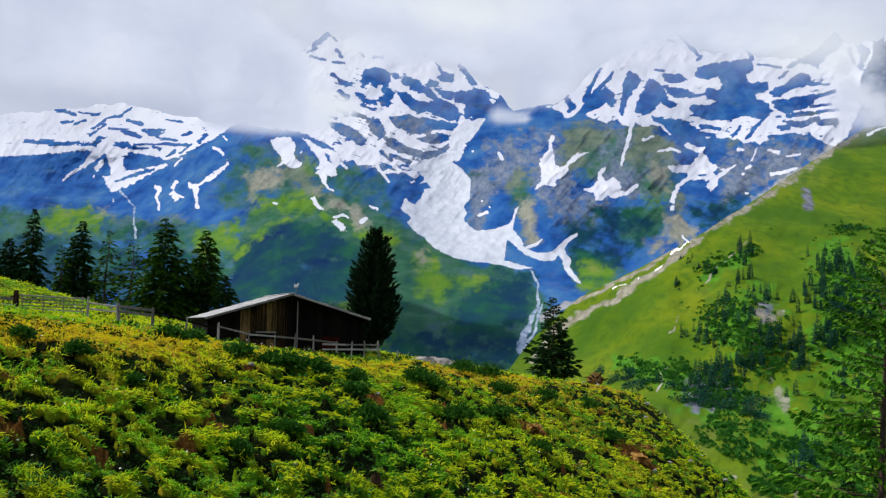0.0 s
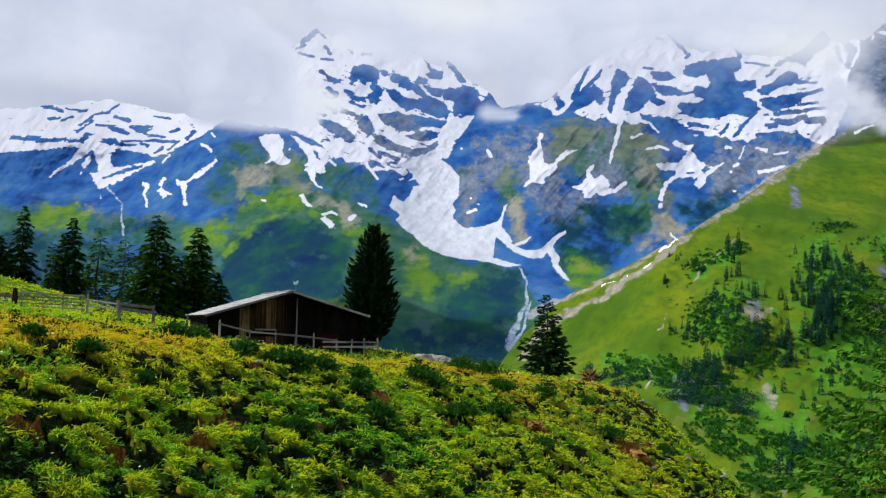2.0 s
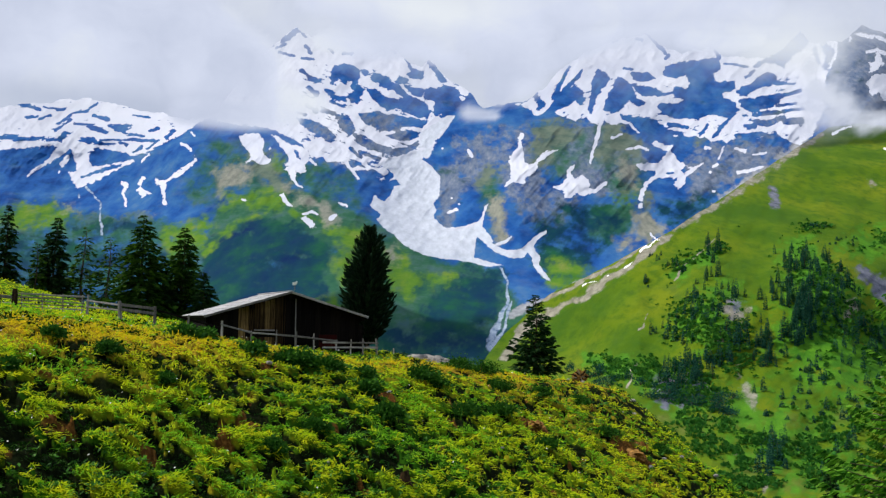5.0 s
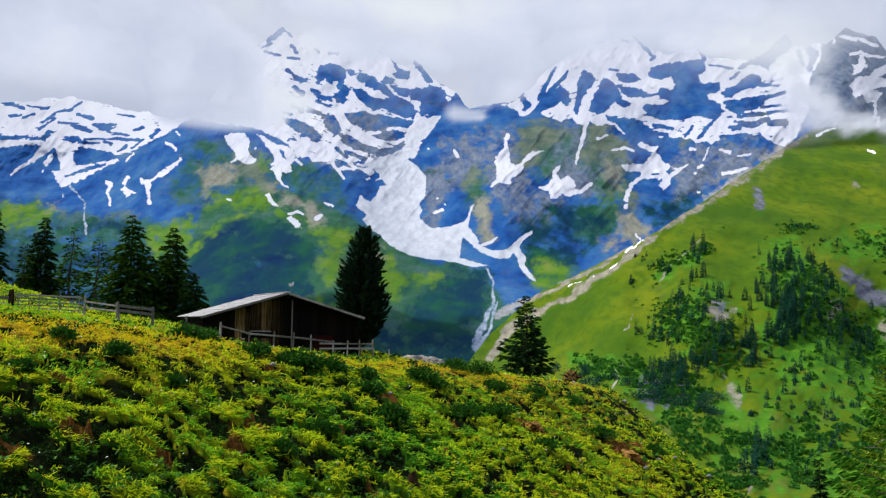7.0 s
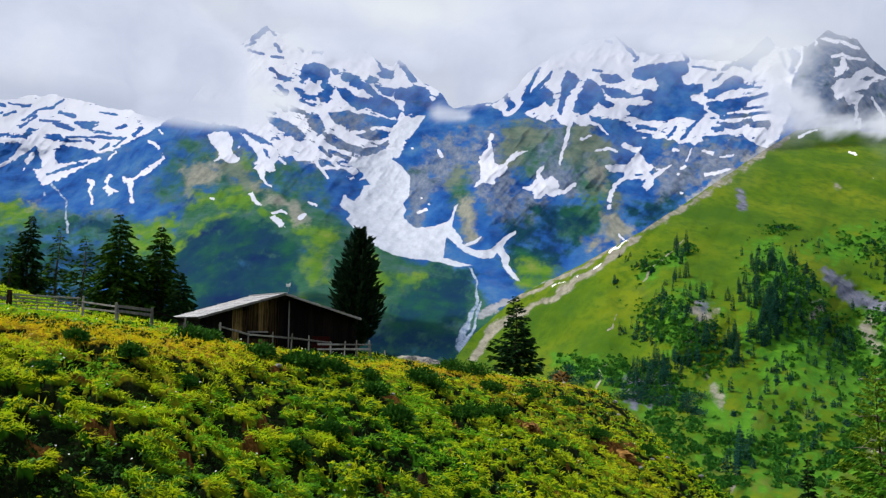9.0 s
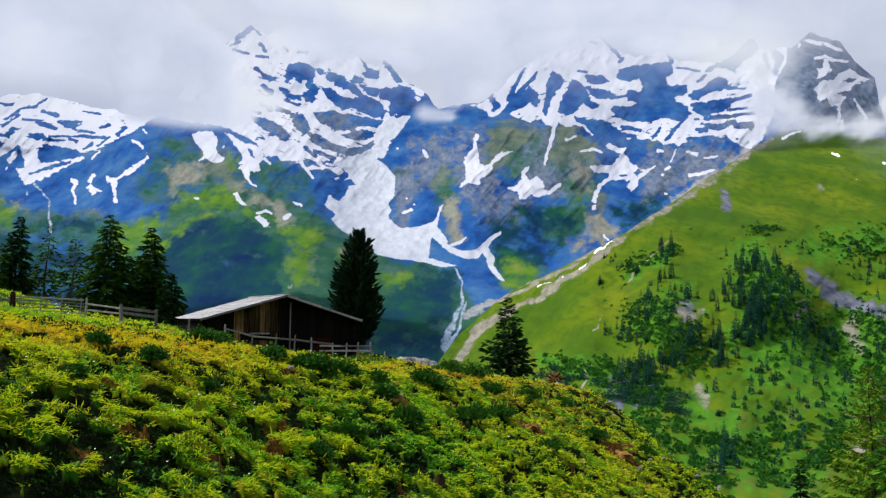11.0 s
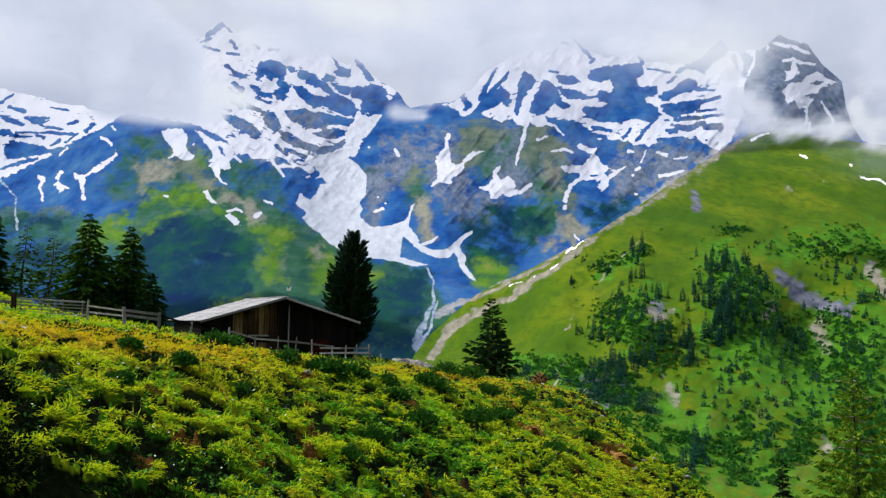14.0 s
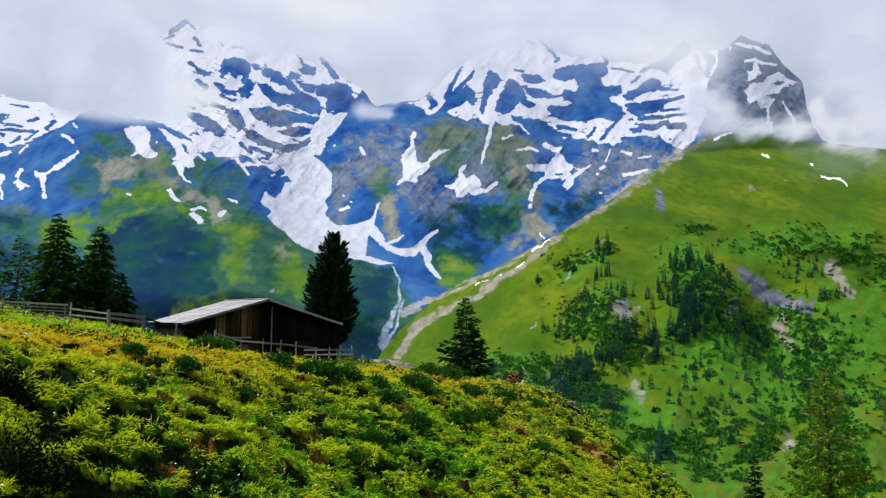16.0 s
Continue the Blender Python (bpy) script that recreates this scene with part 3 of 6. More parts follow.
    # middle peak: snow over tilted bands of rock
    mid = field((350, 10), (870, 10), (800, 166), (776, 190), (764, 215), (745, 240), (735, 262), (700, 296), (655, 304), (643, 322), (625, 302), (600, 303), (590, 297), (606, 290),
                (588, 283), (572, 291), (560, 285), (546, 287), (540, 278), (515, 278), (510, 265), (500, 256), (486, 246), (468, 237), (440, 226), (350, 214))
    mid = mid + (0.20 + 0.22 * smooth(120, 200, v)) * ledge_r * smooth(0.4, 0.9, mid)
    rock_mid = top_of(
        field((558, 118), (576, 113), (592, 117), (602, 122), (604, 138), (597, 152), (588, 141), (576, 147), (566, 139), (555, 147), (552, 139)), field((606, 124), (620, 122), (622, 132), (612, 134)),
        field((624, 135), (640, 132), (656, 138), (661, 147), (673, 150), (683, 160), (686, 169), (672, 167), (664, 158), (655, 161), (648, 152), (636, 147), (624, 145)),
        field((616, 161), (632, 159), (650, 171), (670, 176), (690, 169), (705, 176), (722, 184), (728, 198), (722, 207), (705, 207), (690, 197), (672, 192), (652, 194), (636, 185)),
        field((682, 150), (700, 156), (717, 160), (713, 171), (700, 169), (690, 159)), field((719, 160), (746, 156), (750, 166), (738, 178), (722, 177)), field((675, 135), (690, 140), (685, 148), (669, 145)),
        field((677, 90), (684, 98), (698, 121), (716, 128), (717, 139), (700, 139), (687, 133), (695, 126)), field((723, 106), (735, 114), (749, 130), (758, 146), (749, 147), (738, 133), (726, 118)),
        field((603, 200), (640, 198), (656, 204), (680, 205), (700, 212), (723, 214), (715, 225), (690, 223), (660, 232), (640, 233), (622, 222), (608, 214)),
        field((588, 232), (610, 242), (640, 257), (662, 264), (690, 262), (706, 250), (712, 256), (690, 270), (665, 277), (640, 269), (615, 259), (596, 245)), field((650, 240), (690, 228), (718, 238), (702, 246), (680, 250)),
        field((492, 209), (515, 211), (545, 225), (562, 241), (551, 251), (530, 241), (512, 227), (498, 217)), field((563, 204), (580, 202), (591, 215), (597, 233), (585, 241), (571, 225)), field((752, 150), (778, 158), (784, 190), (766, 214), (748, 200), (738, 205), (735, 190)),
        0.9 * ledge((545, 160, 4), (558, 171, 6), (577, 177, 4)), ledge((513, 154, 3), (526, 165, 4)), 0.9 * ledge((508, 184, 3), (526, 196, 4)), ledge((492, 197, 2), (510, 202, 2)), ledge((538, 194, 3), (558, 200, 3.4)), ledge((553, 179, 2), (577, 189, 2.4)),
        ledge((466, 73, 3.4), (478, 64, 5), (491, 52, 5)), ledge((455, 83, 2), (472, 78, 2.4)), ledge((433, 86, 2), (452, 77, 2)), ledge((500, 54, 2.4), (507, 64, 2)), ledge((507, 80, 2.4), (516, 94, 2.4)), ledge((460, 91, 2), (487, 98, 2)),
        ledge((500, 102, 1.8), (521, 105, 2)), ledge((500, 122, 2.4), (516, 137, 3)), ledge((520, 138, 3), (532, 142, 2.4)), ledge((548, 86, 1.8), (557, 92, 2)), ledge((574, 94, 2.6), (590, 95, 2.4)), ledge((652, 84, 3), (668, 92, 2.4)),
        ledge((592, 152, 5), (606, 160, 8), (592, 172, 9)), ledge((620, 262, 2.4), (600, 252, 2)), ledge((604, 268, 2), (640, 282, 2.6)), ledge((586, 262, 2.4), (606, 278, 2)))
    mid = mid - 1.25 * rock_mid - 0.55 * smooth(0.16, 0.5, fbm((u + 0.45 * v) * 0.045, (v - 0.42 * u) * 0.20, 65, 4)) * smooth(95, 130, v) * smooth(500, 540, u + 0.3 * v)
    # east face: fanned chutes, the great blue wall, benches beyond
    east = field((850, 10), (1460, 10), (1452, 150), (1420, 200), (1400, 246), (1380, 257), (1365, 248), (1345, 236), (1300, 251), (1320, 243), (1275, 243), (1252, 255), (1240, 250), (1222, 256), (1213, 247),
                 (1190, 243), (1160, 247), (1150, 232), (1120, 212), (1090, 208), (1064, 205), (1066, 214), (1058, 223), (1042, 222), (1034, 208), (1026, 222), (1012, 218), (1004, 208), (985, 216), (965, 209), (950, 203), (912, 206), (904, 194), (850, 178))
    east = east + (0.22 + 0.12 * smooth(150, 190, v)) * (chute * smooth(1100, 1060, u) + bench * smooth(1240, 1290, u)) * smooth(0.4, 0.9, east) * 1.6
    rock_east = top_of(
        field((930, 204), (948, 180), (956, 167), (966, 160), (985, 151), (997, 165), (1001, 179), (994, 187), (985, 180), (972, 187), (960, 193), (950, 199)), ledge((975, 120, 1.6), (957, 154, 2.6), (947, 174, 4)),
        ledge((997, 126, 2), (986, 142, 3), (967, 161, 4)), field((1024, 124), (1037, 128), (1045, 142), (1039, 152), (1028, 165), (1021, 182), (1012, 202), (1007, 196), (1015, 172), (1015, 150)),
        field((1061, 139), (1075, 146), (1087, 160), (1093, 176), (1110, 184), (1098, 191), (1080, 179), (1073, 187), (1067, 197), (1060, 201), (1048, 201), (1036, 196), (1044, 168), (1054, 150)),
        field((1084, 131), (1110, 131), (1126, 142), (1100, 147), (1087, 143)), field((1086, 154), (1115, 155), (1142, 168), (1130, 173), (1108, 173), (1093, 163)), ledge((1070, 124, 2), (1084, 126, 2)),
        field((1145, 122), (1165, 115), (1190, 111), (1222, 107), (1237, 108), (1241, 125), (1226, 135), (1229, 146), (1250, 150), (1265, 147), (1267, 158), (1258, 167), (1240, 165), (1247, 178), (1266, 185), (1269, 200),
              (1258, 213), (1240, 207), (1215, 207), (1195, 213), (1160, 213), (1140, 204), (1129, 192), (1135, 186), (1165, 186), (1176, 180), (1160, 173), (1156, 166), (1161, 155), (1180, 160), (1190, 150), (1178, 135), (1160, 141), (1139, 135)),
        field((1269, 165), (1290, 155), (1305, 140), (1320, 131), (1333, 135), (1337, 145), (1322, 156), (1300, 163), (1285, 171), (1274, 173)), field((1274, 181), (1295, 178), (1310, 174), (1340, 169), (1352, 172), (1342, 184), (1330, 193), (1300, 199), (1285, 199), (1277, 190)),
        ledge((1298, 206, 3), (1342, 202, 3)), ledge((1303, 219, 5), (1325, 222, 5), (1352, 211, 4)), ledge((1353, 216, 5), (1382, 218, 5)), ledge((1283, 226, 3), (1302, 229, 3)), ledge((1338, 191, 2.4), (1372, 186, 2)), ledge((1350, 200, 2), (1384, 196, 2)),
        ledge((1254, 214, 2.4), (1238, 234, 3), (1226, 246, 2)), ledge((1218, 224, 2), (1205, 241, 2)), ledge((1268, 243, 2.4), (1312, 238, 2.4)), ledge((1148, 222, 3), (1182, 228, 2.4)), ledge((1154, 236, 3), (1170, 239, 3)),
        ledge((1228, 86, 2), (1238, 106, 3)), ledge((1286, 141, 3), (1300, 129, 2)), ledge((1248, 115, 1.4), (1288, 122, 1.6)), ledge((1111, 61, 3), (1125, 75, 4.4), (1144, 97, 3)), ledge((1052, 74, 3), (1060, 72, 3)), ledge((1092, 71, 2.4), (1102, 74, 2)),
        ledge((1143, 106, 3), (1150, 100, 3)), 0.9 * field((1318, 118), (1336, 92), (1352, 78), (1378, 58), (1396, 76), (1384, 92), (1366, 104), (1350, 124), (1334, 116)), ledge((1420, 84, 5), (1432, 96, 7), (1424, 122, 5)), ledge((1404, 92, 4), (1412, 116, 3)),
        ledge((1352, 172, 3), (1380, 164, 2)), ledge((1322, 150, 2), (1370, 152, 2)), 0.9 * ledge((890, 178, 8), (912, 168, 6), (925, 186, 6)), ledge((1300, 122, 3), (1320, 110, 4)))
    east = east - 1.25 * rock_east - 0.5 * smooth(0.16, 0.5, fbm((u + 0.2 * v) * 0.05, (v + 0.15 * u) * 0.20, 66, 4)) * smooth(115, 150, v)
    # the tower at the far east
    tower = wide((1450, 10), (1660, 10), (1660, 260), (1410, 250), (1424, 170), (1424, 140), (1440, 105))
    east = east - 1.2 * smooth(0.4, 0.6, tower)
    tower_snow = top_of(
        field((1474, 64), (1484, 62), (1510, 68), (1508, 76), (1487, 72)), ledge((1514, 72, 3.4), (1541, 81, 4)), ledge((1468, 71, 3), (1468, 78, 3)), ledge((1520, 58, 1.6), (1530, 63, 1.6)), ledge((1496, 97, 2.6), (1514, 93, 2.6), (1526, 99, 2.6), (1554, 101, 2.6)),
        field((1512, 92), (1522, 108), (1526, 117), (1512, 131), (1500, 135), (1504, 123), (1496, 117), (1509, 113)),
        field((1509, 137), (1529, 135), (1541, 123), (1559, 117), (1571, 121), (1579, 130), (1602, 133), (1577, 139), (1567, 144), (1561, 155), (1544, 158), (1531, 162), (1552, 164), (1545, 176), (1541, 184), (1524, 182), (1517, 168), (1504, 174), (1499, 162), (1494, 151))
        - field((1544, 138), (1559, 131), (1572, 133), (1559, 141)),
        ledge((1539, 183, 4), (1541, 200, 3), (1537, 212, 3)), ledge((1545, 209, 4), (1545, 222, 4)), ledge((1567, 170, 2), (1581, 190, 3), (1588, 206, 3)), ledge((1589, 212, 4), (1589, 224, 4)))
    # tongues and patches below the snow line
    patches = top_of(
        field((388, 240), (402, 235), (424, 235), (433, 250), (430, 265), (437, 278), (446, 280), (440, 289), (424, 289), (412, 283), (401, 286), (410, 275), (406, 266), (396, 258), (391, 250)),
        field((446, 237), (458, 240), (468, 248), (480, 254), (492, 256), (506, 262), (515, 274), (512, 285), (505, 291), (508, 301), (498, 307), (488, 300), (491, 312), (485, 319), (478, 306), (469, 300), (478, 295), (469, 290), (480, 285), (472, 268), (464, 258), (456, 248))
        - field((485, 261), (494, 267), (499, 281), (491, 279)), ledge((487, 316, 2.4), (492, 326, 2), (502, 331, 1.6)), drift((444, 262, 3)), ledge((516, 282, 2), (526, 291, 2.4)),
        field((463, 346), (470, 343), (477, 356), (485, 365), (476, 363), (468, 356)), ledge((503, 379, 2.4), (520, 375, 2.4), (528, 380, 1.6)), field((499, 386), (508, 383), (519, 392), (526, 403), (516, 403), (507, 395)), drift((553, 387, 4), (560, 382, 3)), ledge((568, 359, 2), (580, 364, 2.6)),
        ledge((572, 278, 3), (586, 296, 3.4), (601, 316, 1.6)), drift((394, 353, 2), (400, 354, 2)),
        ledge((180, 322, 3.4), (188, 326, 4), (184, 334, 3.4), (180, 340, 2.4), (186, 352, 2.6), (186, 363, 2)), ledge((219, 314, 3), (211, 324, 3)), field((206, 334), (214, 330), (224, 338), (232, 341), (220, 346), (214, 348)),
        ledge((285, 252, 2.2), (296, 258, 3), (302, 266, 2.6)), ledge((304, 232, 1.8), (310, 240, 1.6)), field((238, 312), (246, 318), (258, 318), (272, 306), (290, 294), (306, 284), (310, 274), (314, 284), (296, 300), (276, 312), (258, 322), (256, 340), (259, 362), (253, 362), (250, 340), (248, 326), (240, 322)),
        ledge((82, 276, 4), (72, 290, 4)), drift((66, 303, 2)), ledge((68, 285, 1.6), (80, 280, 1.6)), ledge((214, 285, 1.6), (228, 272, 1.8)),
        field((889, 232), (894, 240), (889, 252), (893, 266), (897, 288), (905, 294), (914, 290), (926, 274), (936, 268), (954, 267), (938, 276), (920, 292), (912, 308), (898, 316), (895, 326), (882, 323), (866, 329), (858, 332), (870, 318), (872, 300), (868, 284), (876, 270), (884, 262), (884, 246)),
        field((983, 292), (978, 306), (984, 318), (1000, 312), (1008, 322), (1010, 334), (1020, 336), (1034, 325), (1042, 324), (1030, 338), (1014, 343), (1000, 348), (986, 342), (976, 352), (968, 352), (962, 338), (946, 333), (942, 332), (960, 328), (972, 316), (970, 304)),
        field((1118, 258), (1126, 250), (1138, 256), (1150, 262), (1156, 258), (1152, 270), (1164, 282), (1178, 296), (1196, 298), (1210, 290), (1196, 304), (1182, 316), (1176, 326), (1166, 338), (1158, 328), (1164, 318), (1148, 316), (1136, 316), (1122, 320), (1110, 334), (1104, 350), (1102, 360), (1096, 358), (1098, 344), (1106, 328), (1124, 312), (1128, 300), (1120, 304), (1100, 302), (1092, 292), (1112, 290), (1128, 292), (1140, 280), (1146, 272), (1136, 264))
        - field((1170, 304), (1178, 299), (1188, 302), (1178, 310)) - ledge((1146, 309, 2), (1158, 308, 2)), drift((1100, 366, 4)),
        ledge((1035, 205, 4), (1028, 228, 3.6), (1020, 258, 2.6), (1012, 290, 2)), ledge((1064, 216, 2.4), (1080, 220, 2.4), (1096, 237, 2)), ledge((1050, 246, 2.6), (1066, 240, 2)), ledge((1074, 266, 2), (1098, 262, 3), (1112, 268, 2)), ledge((1272, 307, 3), (1294, 305, 3), (1312, 298, 2)),
        ledge((1226, 299, 2), (1236, 294, 2)), ledge((1212, 264, 2.4), (1222, 266, 2)), ledge((1268, 266, 2.6), (1284, 270, 3)), ledge((1296, 276, 1.6), (1320, 274, 2)), ledge((1246, 262, 1.6), (1238, 284, 1.6)), ledge((1360, 250, 3), (1380, 258, 3)), drift((1222, 308, 2.4)),
        drift((1228, 340, 2.6)), drift((796, 268, 3), (802, 278, 3)), drift((750, 264, 2)), ledge((762, 378, 2.4), (774, 372, 2.6)), drift((766, 352, 2.2)), drift((780, 362, 2)), ledge((1330, 228, 3), (1352, 246, 3), (1374, 252, 2)), ledge((1116, 416, 2), (1124, 424, 2)))
    snow = np.clip(top_of(west, mid, east, tower_snow, patches * 1.05), 0, 1)
    # flakes of rock and of snow along the edges
    snow = np.clip(snow + (0.34 * fbm(u * 0.16, v * 0.24, 95, 4) + 0.22 * fbm(u * 0.4, v * 0.5, 97, 2)) * smooth(0.02, 0.3, snow) * smooth(1.02, 0.75, snow), 0, 1)
    # the icefall and the apron of old snow below it
    icefall = field((774, 206), (764, 222), (750, 240), (738, 248), (728, 260), (731, 270), (724, 285), (735, 300), (745, 312), (747, 330), (743, 350), (734, 360), (739, 372), (735, 385), (746, 399), (760, 420), (700, 446), (680, 433), (662, 416),
                    (640, 399), (634, 388), (641, 380), (625, 369), (622, 362), (630, 345), (640, 354), (648, 357), (660, 342), (666, 331), (677, 329), (668, 318), (655, 322), (663, 310), (650, 300), (640, 290), (655, 282), (680, 276), (700, 266), (713, 255), (708, 240), (725, 225), (742, 217), (760, 205))
    icefall = icefall - ledge((652, 302, 2.4), (660, 314, 2.4)) - ledge((706, 266, 2), (718, 264, 2.4)) - ledge((716, 280, 2.4), (728, 286, 3))
    apron = top_of(field((690, 380), (735, 385), (752, 404), (790, 401), (812, 392), (820, 380), (824, 367), (833, 361), (827, 373), (821, 392), (822, 402), (833, 416), (840, 428), (832, 436), (812, 420), (808, 432), (806, 456), (830, 463), (857, 472), (830, 473), (800, 465), (760, 459), (720, 453), (690, 440)),
                   field((826, 420), (846, 438), (868, 444), (890, 440), (904, 428), (918, 417), (934, 407), (933, 413), (918, 427), (912, 437), (914, 446), (922, 456), (921, 470), (932, 484), (943, 500), (934, 498), (922, 485), (911, 472), (908, 458), (900, 448), (894, 456), (870, 458), (850, 451), (830, 438)),
                   ledge((846, 434, 3), (862, 429, 3), (871, 420, 2)))
    ice = np.clip(top_of(icefall, apron) + 0.25 * fray, 0, 1)
    water = frayed(top_of(s((855, 474, 1.4), (864, 505, 1.8), (860, 535, 2.2), (846, 575, 4), (830, 640, 6)), s((868, 530, 1.4), (856, 580, 2.4), (846, 610, 3.4), (842, 640, 4)), s((112, 326, 2), (128, 340, 2.4), (138, 360, 2.6), (136, 388, 2), (143, 414, 2.4)), s((100, 335, 1.5), (104, 345, 1.5))))
    # turf and bare ground below; scrub also paints cloud shadow, sunny the sunlit patches
    turf = top_of(wide((200, 560), (960, 545), (960, 720), (200, 720)), 0.62 * wide((330, 240), (420, 232), (470, 280), (600, 300), (620, 380), (400, 360), (330, 400), (270, 370)), wide((350, 350), (480, 322), (560, 350), (640, 400), (760, 460), (860, 480), (900, 620), (600, 640), (320, 600), (330, 430)),
                  0.72 * wide((-220, 355), (0, 360), (40, 350), (100, 372), (200, 378), (340, 400), (340, 520), (-220, 520)), 0.62 * wide((905, 215), (1060, 214), (1110, 290), (1120, 350), (1060, 350), (1000, 300), (940, 330)), 0.85 * wide((1010, 366), (1090, 356), (1080, 410), (1000, 440)), 0.9 * wide((900, 470), (960, 440), (1020, 480), (960, 520)),
                  0.8 * wide((810, 330), (850, 300), (860, 350), (840, 420)))
    turf = np.clip(turf + 0.6 * fray - 0.30 * smooth(0.1, 0.6, fbm(u * 0.02, v * 0.03, 58, 4)), 0, 1)
    # scrub ground; the bowl's large patch is painted cloud shadow
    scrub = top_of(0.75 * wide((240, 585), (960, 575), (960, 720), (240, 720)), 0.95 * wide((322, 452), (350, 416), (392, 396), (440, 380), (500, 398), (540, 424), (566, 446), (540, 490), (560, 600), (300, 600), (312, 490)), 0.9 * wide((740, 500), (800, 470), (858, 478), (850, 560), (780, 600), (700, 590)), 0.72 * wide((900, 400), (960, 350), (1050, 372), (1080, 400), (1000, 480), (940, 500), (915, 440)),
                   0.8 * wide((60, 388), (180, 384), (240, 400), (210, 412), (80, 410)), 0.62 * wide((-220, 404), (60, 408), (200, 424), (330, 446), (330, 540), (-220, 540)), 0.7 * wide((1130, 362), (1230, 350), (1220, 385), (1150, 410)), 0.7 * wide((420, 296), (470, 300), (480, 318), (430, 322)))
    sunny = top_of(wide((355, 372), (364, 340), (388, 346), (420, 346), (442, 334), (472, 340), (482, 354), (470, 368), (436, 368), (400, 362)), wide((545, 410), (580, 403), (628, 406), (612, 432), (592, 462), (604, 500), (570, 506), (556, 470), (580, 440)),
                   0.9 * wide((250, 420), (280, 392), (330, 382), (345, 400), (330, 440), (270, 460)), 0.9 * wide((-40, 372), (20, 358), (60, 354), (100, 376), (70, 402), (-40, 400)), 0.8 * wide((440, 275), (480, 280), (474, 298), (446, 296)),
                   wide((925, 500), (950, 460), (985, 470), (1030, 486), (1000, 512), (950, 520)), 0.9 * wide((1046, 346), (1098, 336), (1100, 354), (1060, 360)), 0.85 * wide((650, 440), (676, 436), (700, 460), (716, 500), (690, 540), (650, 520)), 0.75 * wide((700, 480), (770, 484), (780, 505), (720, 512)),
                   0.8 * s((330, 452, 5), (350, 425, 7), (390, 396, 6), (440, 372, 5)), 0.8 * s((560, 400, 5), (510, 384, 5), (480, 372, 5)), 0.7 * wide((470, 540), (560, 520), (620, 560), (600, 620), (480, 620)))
    olive = top_of(wide((905, 222), (960, 214), (1000, 222), (980, 260), (950, 262), (935, 300), (905, 290), (912, 250)), wide((806, 326), (832, 298), (856, 300), (846, 318), (816, 336)), wide((1036, 215), (1070, 226), (1120, 268), (1090, 286), (1066, 276), (1030, 290), (1020, 270)),
                   wide((400, 268), (450, 272), (470, 300), (480, 340), (450, 336), (420, 316), (404, 300)), wide((1095, 350), (1120, 340), (1124, 400), (1100, 392)), 0.8 * wide((1190, 246), (1216, 246), (1210, 258), (1190, 256)), 0.8 * wide((560, 460), (606, 456), (604, 500), (566, 506)))
    pale = top_of(wide((338, 308), (350, 290), (372, 300), (366, 350), (376, 392), (360, 414), (346, 410), (352, 360)), 0.9 * wide((744, 300), (760, 290), (790, 320), (760, 400), (744, 380)), 0.75 * s((560, 230, 50), (640, 250, 44), (700, 262, 20)), 1.0 * wide((940, 220), (1060, 216), (1110, 284), (1090, 340), (1020, 344), (950, 300)), 0.62 * wide((760, 240), (900, 220), (940, 330), (1000, 350), (960, 430), (900, 400), (860, 340), (780, 340)),
                  0.7 * wide((1180, 256), (1380, 250), (1290, 320), (1180, 372)), wide((1446, 30), (1640, 60), (1640, 240), (1420, 230), (1424, 140)), 0.8 * wide((60, 376), (240, 380), (230, 392), (120, 400)), 0.7 * s((1330, 222, 30), (1380, 220, 30)), 0.6 * wide((515, 300), (530, 296), (528, 312), (512, 312)))
    tan = top_of(wide((348, 306), (366, 291), (402, 289), (408, 308), (396, 330), (372, 338), (352, 344)), wide((478, 326), (496, 343), (520, 350), (545, 368), (566, 392), (548, 398), (520, 376), (486, 360)), wide((832, 352), (856, 350), (864, 380), (866, 424), (846, 436), (836, 400)),
                 0.8 * wide((1060, 290), (1092, 288), (1100, 340), (1066, 330)), 0.9 * wide((1086, 380), (1112, 372), (1150, 412), (1120, 436), (1100, 420)), 0.8 * wide((1052, 424), (1090, 410), (1096, 430), (1064, 446)), 0.7 * wide((655, 424), (672, 430), (676, 470), (656, 470)), 0.6 * wide((60, 356), (110, 362), (120, 380), (70, 374)))
    scree = top_of(s((870, 560, 8), (940, 530, 6), (1010, 494, 5)), 0.85 * wide((1220, 372), (1280, 316), (1340, 268), (1390, 236), (1398, 250), (1330, 300), (1250, 364)))
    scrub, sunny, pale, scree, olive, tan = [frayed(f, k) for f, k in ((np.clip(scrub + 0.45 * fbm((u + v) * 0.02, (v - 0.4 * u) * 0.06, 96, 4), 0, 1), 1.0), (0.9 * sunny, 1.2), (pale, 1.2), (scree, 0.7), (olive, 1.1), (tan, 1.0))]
    names = (("mountain_west", -1, 172, "snow-covered alpine ridge tinted haze-blue, with bare lower cliffs"),
             ("mountain_middle", 172, 512, "steep alpine peak with ledges of snow and a glacier tongue"),
             ("mountain_east", 512, 10000, "rocky alpine massif with snow chutes and scattered snow patches"))
    for name, c0, c1, label in names:
        c0, c1 = max(c0, 0), min(c1 + 1, len(u1))
        cut = np.s_[:, c0:c1]
        me = grid_mesh(name, pts[cut], rows, c1 - c0)
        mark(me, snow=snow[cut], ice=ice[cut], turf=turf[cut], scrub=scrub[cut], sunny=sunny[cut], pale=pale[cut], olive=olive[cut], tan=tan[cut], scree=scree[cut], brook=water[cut])
